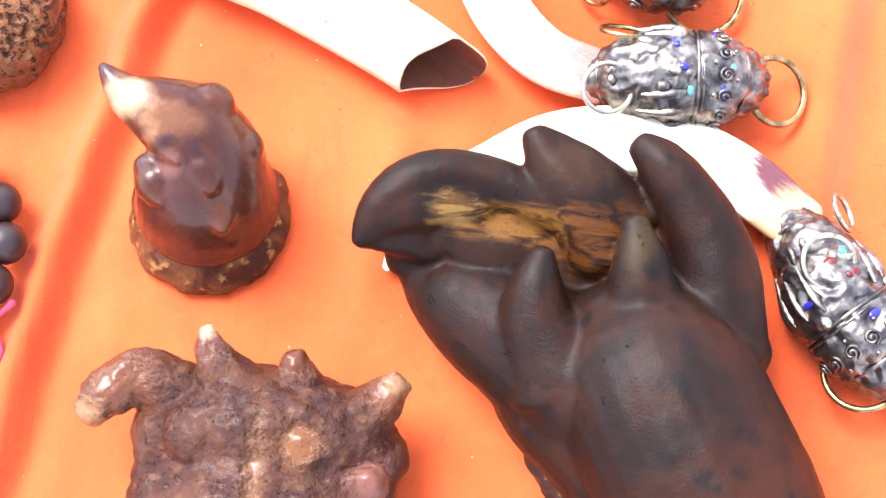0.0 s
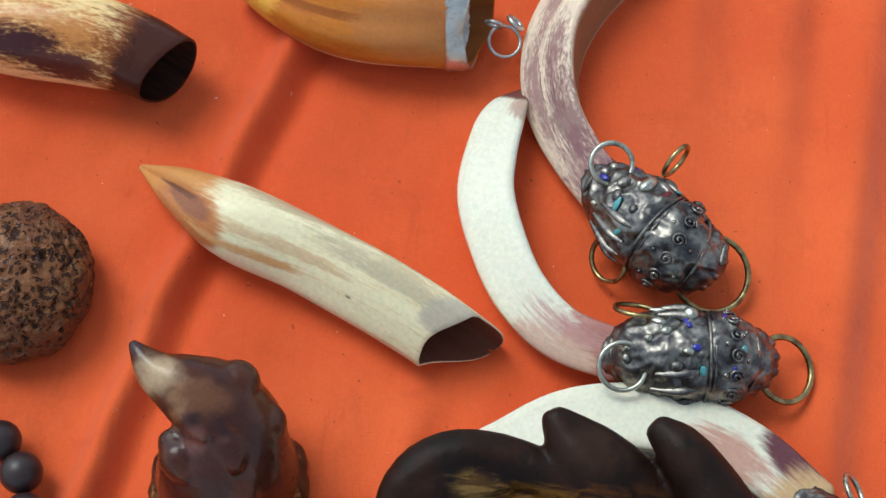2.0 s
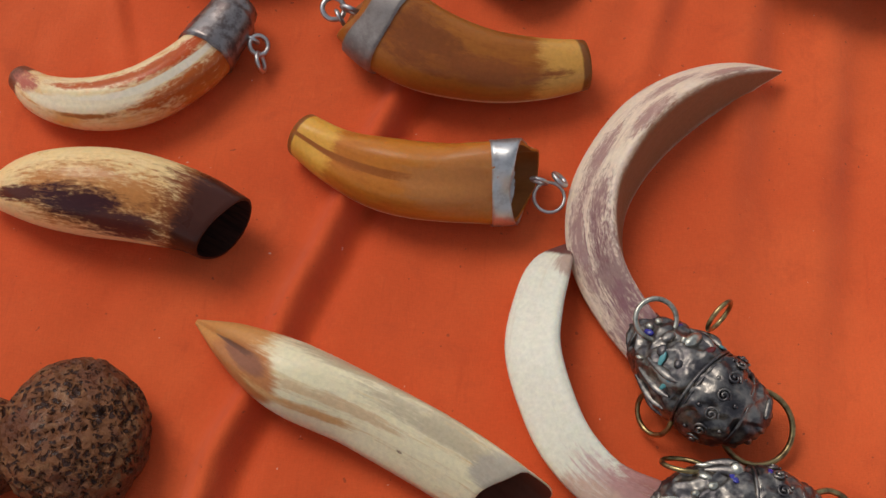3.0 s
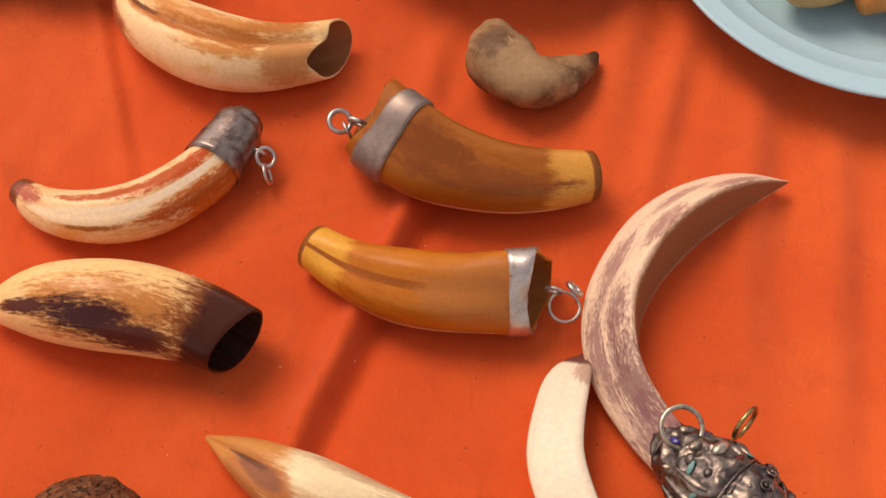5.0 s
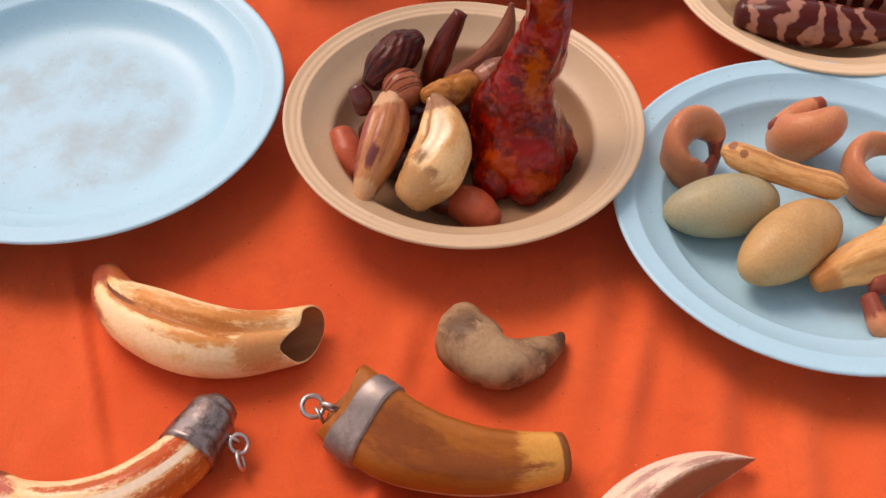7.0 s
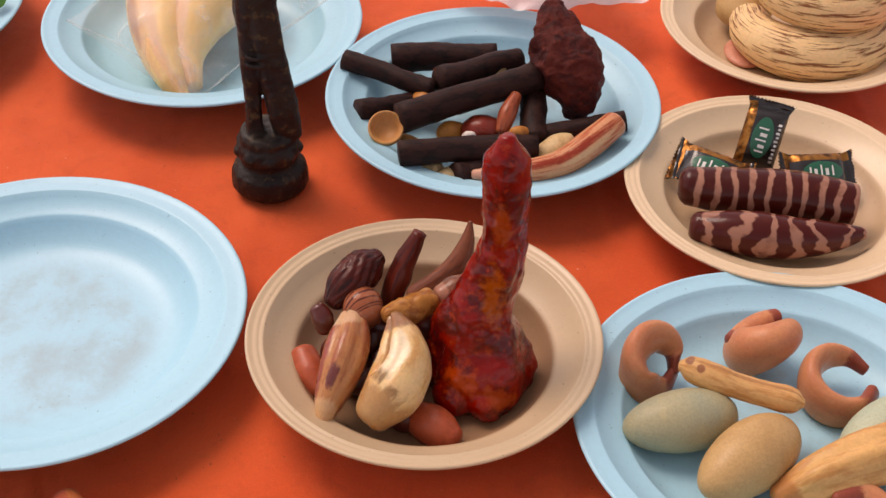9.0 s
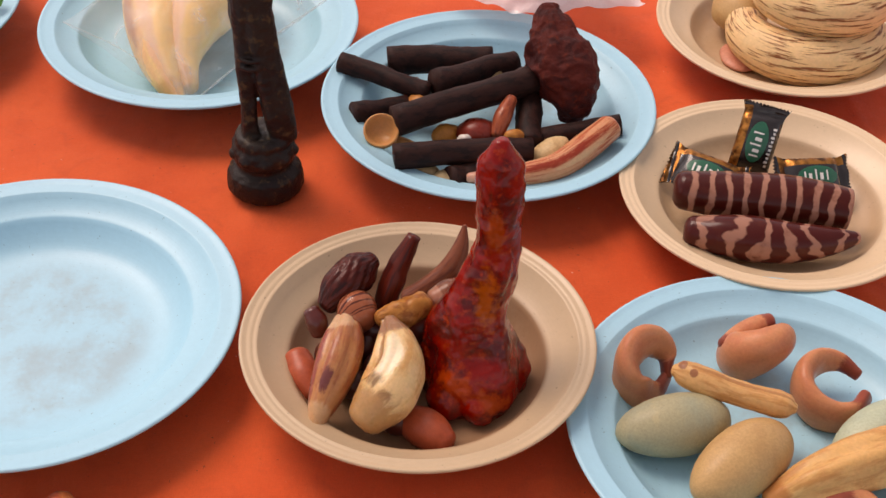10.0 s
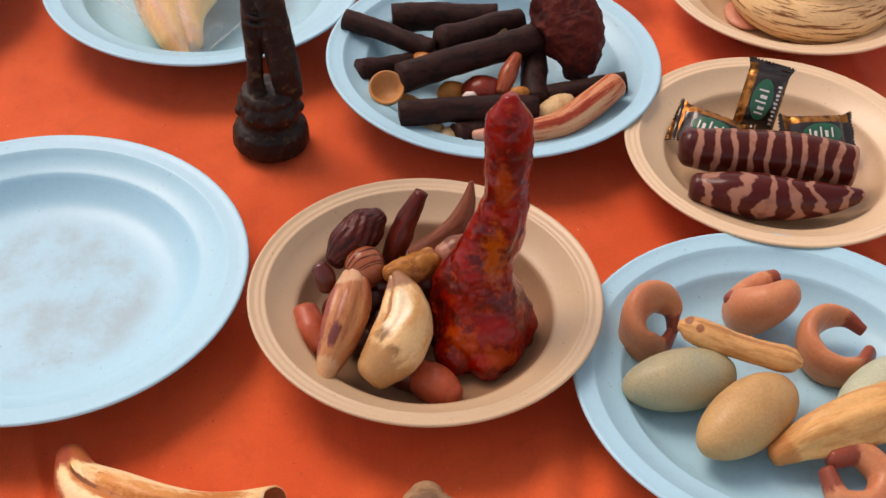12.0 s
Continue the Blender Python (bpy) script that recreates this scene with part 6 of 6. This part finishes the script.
def husk(c, R, r, a0, a1, label):
    pts = []
    for i in range(9):
        t = i / 8
        a = radians(a0 + (a1 - a0) * t)
        rr = r * (0.55 + 0.45 * math.sin(math.pi * (0.12 + 0.76 * t)))
        pts.append((c[0] + R * math.cos(a), c[1] + R * 0.92 * math.sin(a), c[2], rr, rr * 0.95))
    return curved("husk_ring", pts, FIBRE, label, "husk", "curled husks", rings=46, seg=36, prof=lambda th, u: 1 + 0.02 * math.sin(15 * th))


husk((0.278, 0.362, 0.0250), 0.046, 0.0205, 172, 372, "curled cream husk with brown fibres in the bowl")
husk((0.285, 0.372, 0.0570), 0.040, 0.0190, 175, 380, "curled fibrous husk stacked on another")
ball_bm = ball(bmesh.new(), (0.232, 0.388, 0.026), 0.022, (1, 1.2, 0.8), sub=4, rough=0.0015)
thing("husk_ring", ball_bm, TAN_EGG, "yellow round husk behind the curled ones", "husk")
# Flat disc added for a pink tint on the bowl's floor; not a nut.
thing("smooth_piece", ball(bmesh.new(), (0.2300, 0.3470, 0.0085), 0.016, (1.0, 1.25, 0.26), sub=4, rough=0.0006), rocky("pale_pink_tint", (0.58, 0.26, 0.17), (0.50, 0.19, 0.12), None, 40, 0.4, 0.1, 0.0004), "pale pink flat disc added for a tint in the far bowl", "nut")

# ---- statuette ----
STATUE = rocky("black_gilt_wood", (0.022, 0.013, 0.009), (0.014, 0.008, 0.007), (0.075, 0.046, 0.022), 60, 0.5, 0.05, 0.0016, 320)
bm = bmesh.new()
lathe(bm, [(0.0, 0.0), (0.0240, 0.0), (0.0256, 0.003), (0.0254, 0.009), (0.0240, 0.0145), (0.0205, 0.0175), (0.0180, 0.019), (0.0180, 0.023), (0.0205, 0.025), (0.0212, 0.030), (0.0205, 0.034), (0.0185, 0.037), (0.0185, 0.041), (0.0165, 0.044), (0.0, 0.045)], (-0.1100, 0.1770, 0.0), 48)
square = lambda th, u: 1.0 + 0.10 * math.cos(4 * (th - 0.5))
sweep(bm, [(-0.1170, 0.1735, 0.040, 0.0058), (-0.1172, 0.1740, 0.065, 0.0056), (-0.1180, 0.1750, 0.090, 0.0064), (-0.1165, 0.1770, 0.115, 0.0090), (-0.1145, 0.1775, 0.140, 0.0120), (-0.114, 0.178, 0.165, 0.0135)], rings=30, seg=24, prof=square, rough=0.0010)
sweep(bm, [(-0.0960, 0.1765, 0.042, 0.0085), (-0.0980, 0.1760, 0.053, 0.0104), (-0.1020, 0.1765, 0.080, 0.0104), (-0.1055, 0.1770, 0.105, 0.0100), (-0.1090, 0.1775, 0.130, 0.0105), (-0.110, 0.178, 0.160, 0.0125)], rings=30, seg=24, prof=square, rough=0.0010)
sweep(bm, [(-0.112, 0.178, 0.155, 0.0145), (-0.112, 0.178, 0.185, 0.0155), (-0.112, 0.178, 0.205, 0.011)], rings=16, seg=20, rough=0.001)
torus(bm, (-0.1125, 0.1765, 0.098), (0, 0, 1), 0.0098, 0.0020, 30, 8)
torus(bm, (-0.1125, 0.1765, 0.104), (0, 0, 1), 0.0104, 0.0016, 30, 8)
for i in range(9):                                       # lobes carved round the upper tier
    a = 2 * math.pi * i / 9
    ball(bm, (-0.1100 + 0.0180 * math.cos(a), 0.1770 + 0.0180 * math.sin(a), 0.0300), 0.0054, (1, 1, 0.85), sub=2)
st = thing("statuette", bm, STATUE, "black and worn gilt wooden statuette on a round base", "statue")
fuse(st, 0.0009, 1, 0.5, 0.0014, 0.005)

# ---- bagged tooth, leaves and loose plastic ----
BAGGED = organic("pale_bagged_tooth", (0.82, 0.55, 0.24), (0.78, 0.46, 0.22), [(1.0, 0.5, 0.10, 2, (0.62, 0.34, 0.13), 0.8), (0.4, 0.60, 0.6, 0.12, (0.84, 0.52, 0.16), 1.2), (0.5, 0.44, 0.5, 0.04, (0.78, 0.47, 0.30), 3.0), (0.55, 0.34, 0.18, 0.05, (0.50, 0.24, 0.12), 2.4)], rough=0.4, coat=0.1, streak=(2, 9))
bm = bmesh.new()
sweep(bm, [(-0.212, 0.390, 0.036, 0.030), (-0.2100, 0.345, 0.036, 0.0270), (-0.2050, 0.308, 0.034, 0.0215), (-0.1960, 0.276, 0.027, 0.0150), (-0.1850, 0.255, 0.020, 0.0088), (-0.1790, 0.2470, 0.017, 0.0050)], rings=36, seg=30, prof=groove(radians(80), 0.12, 0.2, 0.2, 1.0))
sweep(bm, [(-0.172, 0.385, 0.040, 0.032), (-0.1740, 0.345, 0.040, 0.0280), (-0.1795, 0.308, 0.036, 0.0190), (-0.1800, 0.280, 0.028, 0.0110), (-0.1735, 0.258, 0.020, 0.0065)], rings=36, seg=30)
thing("bagged_tooth", bm, BAGGED, "large cream and pink tooth inside a clear bag", "tooth")


def film(name, tint, amount):
    m, nt, b = material(name, 0.12, 0.5)
    out = nt.nodes["Material Output"]
    tr = nt.nodes.new("ShaderNodeBsdfTransparent")
    tr.inputs[0].default_value = rgb((0.96, 0.96, 0.95))
    b.inputs["Base Color"].default_value = rgb(tint)
    b.inputs["Roughness"].default_value = 0.16
    ob = nt.nodes.new("ShaderNodeTexCoord").outputs["Object"]
    n1 = noise_of(nt, ob, 45, 4.0, 0.6, 1.0)
    bump(nt, b, n1, 0.6, 0.003)
    fac = mth(nt, "ADD", mth(nt, "MULTIPLY", smooth(nt, n1, 0.45, 0.8), 0.22), amount)
    mx = node(nt, "ShaderNodeMixShader", fac)
    nt.links.new(tr.outputs[0], mx.inputs[1])
    nt.links.new(b.outputs[0], mx.inputs[2])
    nt.links.new(mx.outputs[0], out.inputs["Surface"])
    return m


CLEAR = film("clear_bag_film", (0.86, 0.86, 0.84), 0.14)
MILKY = film("milky_bag_film", (0.88, 0.84, 0.83), 0.66)


def sheet(corners, nu, nv, lift, amp, scale):
    """A thin crumpled film between four corners, domed by lift(u, v)."""
    a, b, c, d = [Vector(p) for p in corners]
    bm = bmesh.new()
    rows = []
    for i in range(nu + 1):
        u = i / nu
        row = []
        for j in range(nv + 1):
            v = j / nv
            p = a.lerp(b, u).lerp(d.lerp(c, u), v)
            p.z += lift(u, v) + amp * (noise.noise(p * scale) + 0.5 * noise.noise(p * scale * 2.4))
            row.append(bm.verts.new(p))
        rows.append(row)
    for i in range(nu):
        for j in range(nv):
            bm.faces.new((rows[i][j], rows[i + 1][j], rows[i + 1][j + 1], rows[i][j + 1]))
    return bm


bag = thing("clear_bag", sheet([(-0.274, 0.312, 0.036), (-0.172, 0.236, 0.018), (-0.085, 0.352, 0.040), (-0.190, 0.440, 0.036)], 40, 40, lambda u, v: 0.036 * (math.sin(math.pi * u) * math.sin(math.pi * v)) ** 0.6, 0.0022, 55), CLEAR,
            "clear plastic bag stretched over the cream tooth", "bag")
bag.visible_shadow = False
for a, c, r in (((-0.274, 0.312, 0.036), (-0.172, 0.236, 0.018), 0.0006), ((-0.172, 0.236, 0.018), (-0.085, 0.352, 0.040), 0.0008)):
    m = [(a[k] + c[k]) / 2 for k in range(3)]
    part("seam", tube_of([a + (r,), (m[0] + 0.004, m[1] + 0.006, m[2] + 0.004, r), c + (r,)], rings=20, seg=8, rough=0.0004, rscale=120), CLEAR, bag, "welded bag seam")
thing("plastic_bag", sheet([(-0.005, 0.372, 0.044), (0.058, 0.333, 0.046), (0.156, 0.372, 0.036), (0.095, 0.520, 0.040)], 44, 44, lambda u, v: 0.030 * (math.sin(math.pi * u) * math.sin(math.pi * v)) ** 0.7, 0.0060, 42), MILKY,
      "crumpled milky plastic bag behind the plates", "bag")
LEAF = rocky("green_leaf", (0.045, 0.16, 0.025), (0.07, 0.22, 0.035), None, 60, 0.45, 0.1, 0.0006)
for i in range(5):
    a = i * 1.25
    bm = sheet([(-0.015, -0.030, 0.0), (0.015, -0.030, 0.0), (0.011, 0.032, 0.004), (-0.011, 0.032, 0.004)], 10, 16, lambda u, v: 0.006 * math.sin(math.pi * v) - 0.012 * (u - 0.5) ** 2, 0.0008, 60)
    for v in bm.verts:
        t = (v.co.y + 0.030) / 0.062
        v.co.x *= 0.25 + 1.2 * math.sin(math.pi * min(1, max(0, 0.08 + 0.86 * t)))
    bmesh.ops.transform(bm, matrix=pose(-0.362 + 0.022 * math.cos(a), 0.352 + 0.022 * math.sin(a), 0.022 + 0.003 * i, 10, 8, math.degrees(a)), verts=bm.verts)
    ob = thing("leaf", bm, LEAF, "fresh green leaf lying on a blue plate", "leaf", "leaves on the plate")
    ob.modifiers.new("thick", "SOLIDIFY").thickness = 0.0006
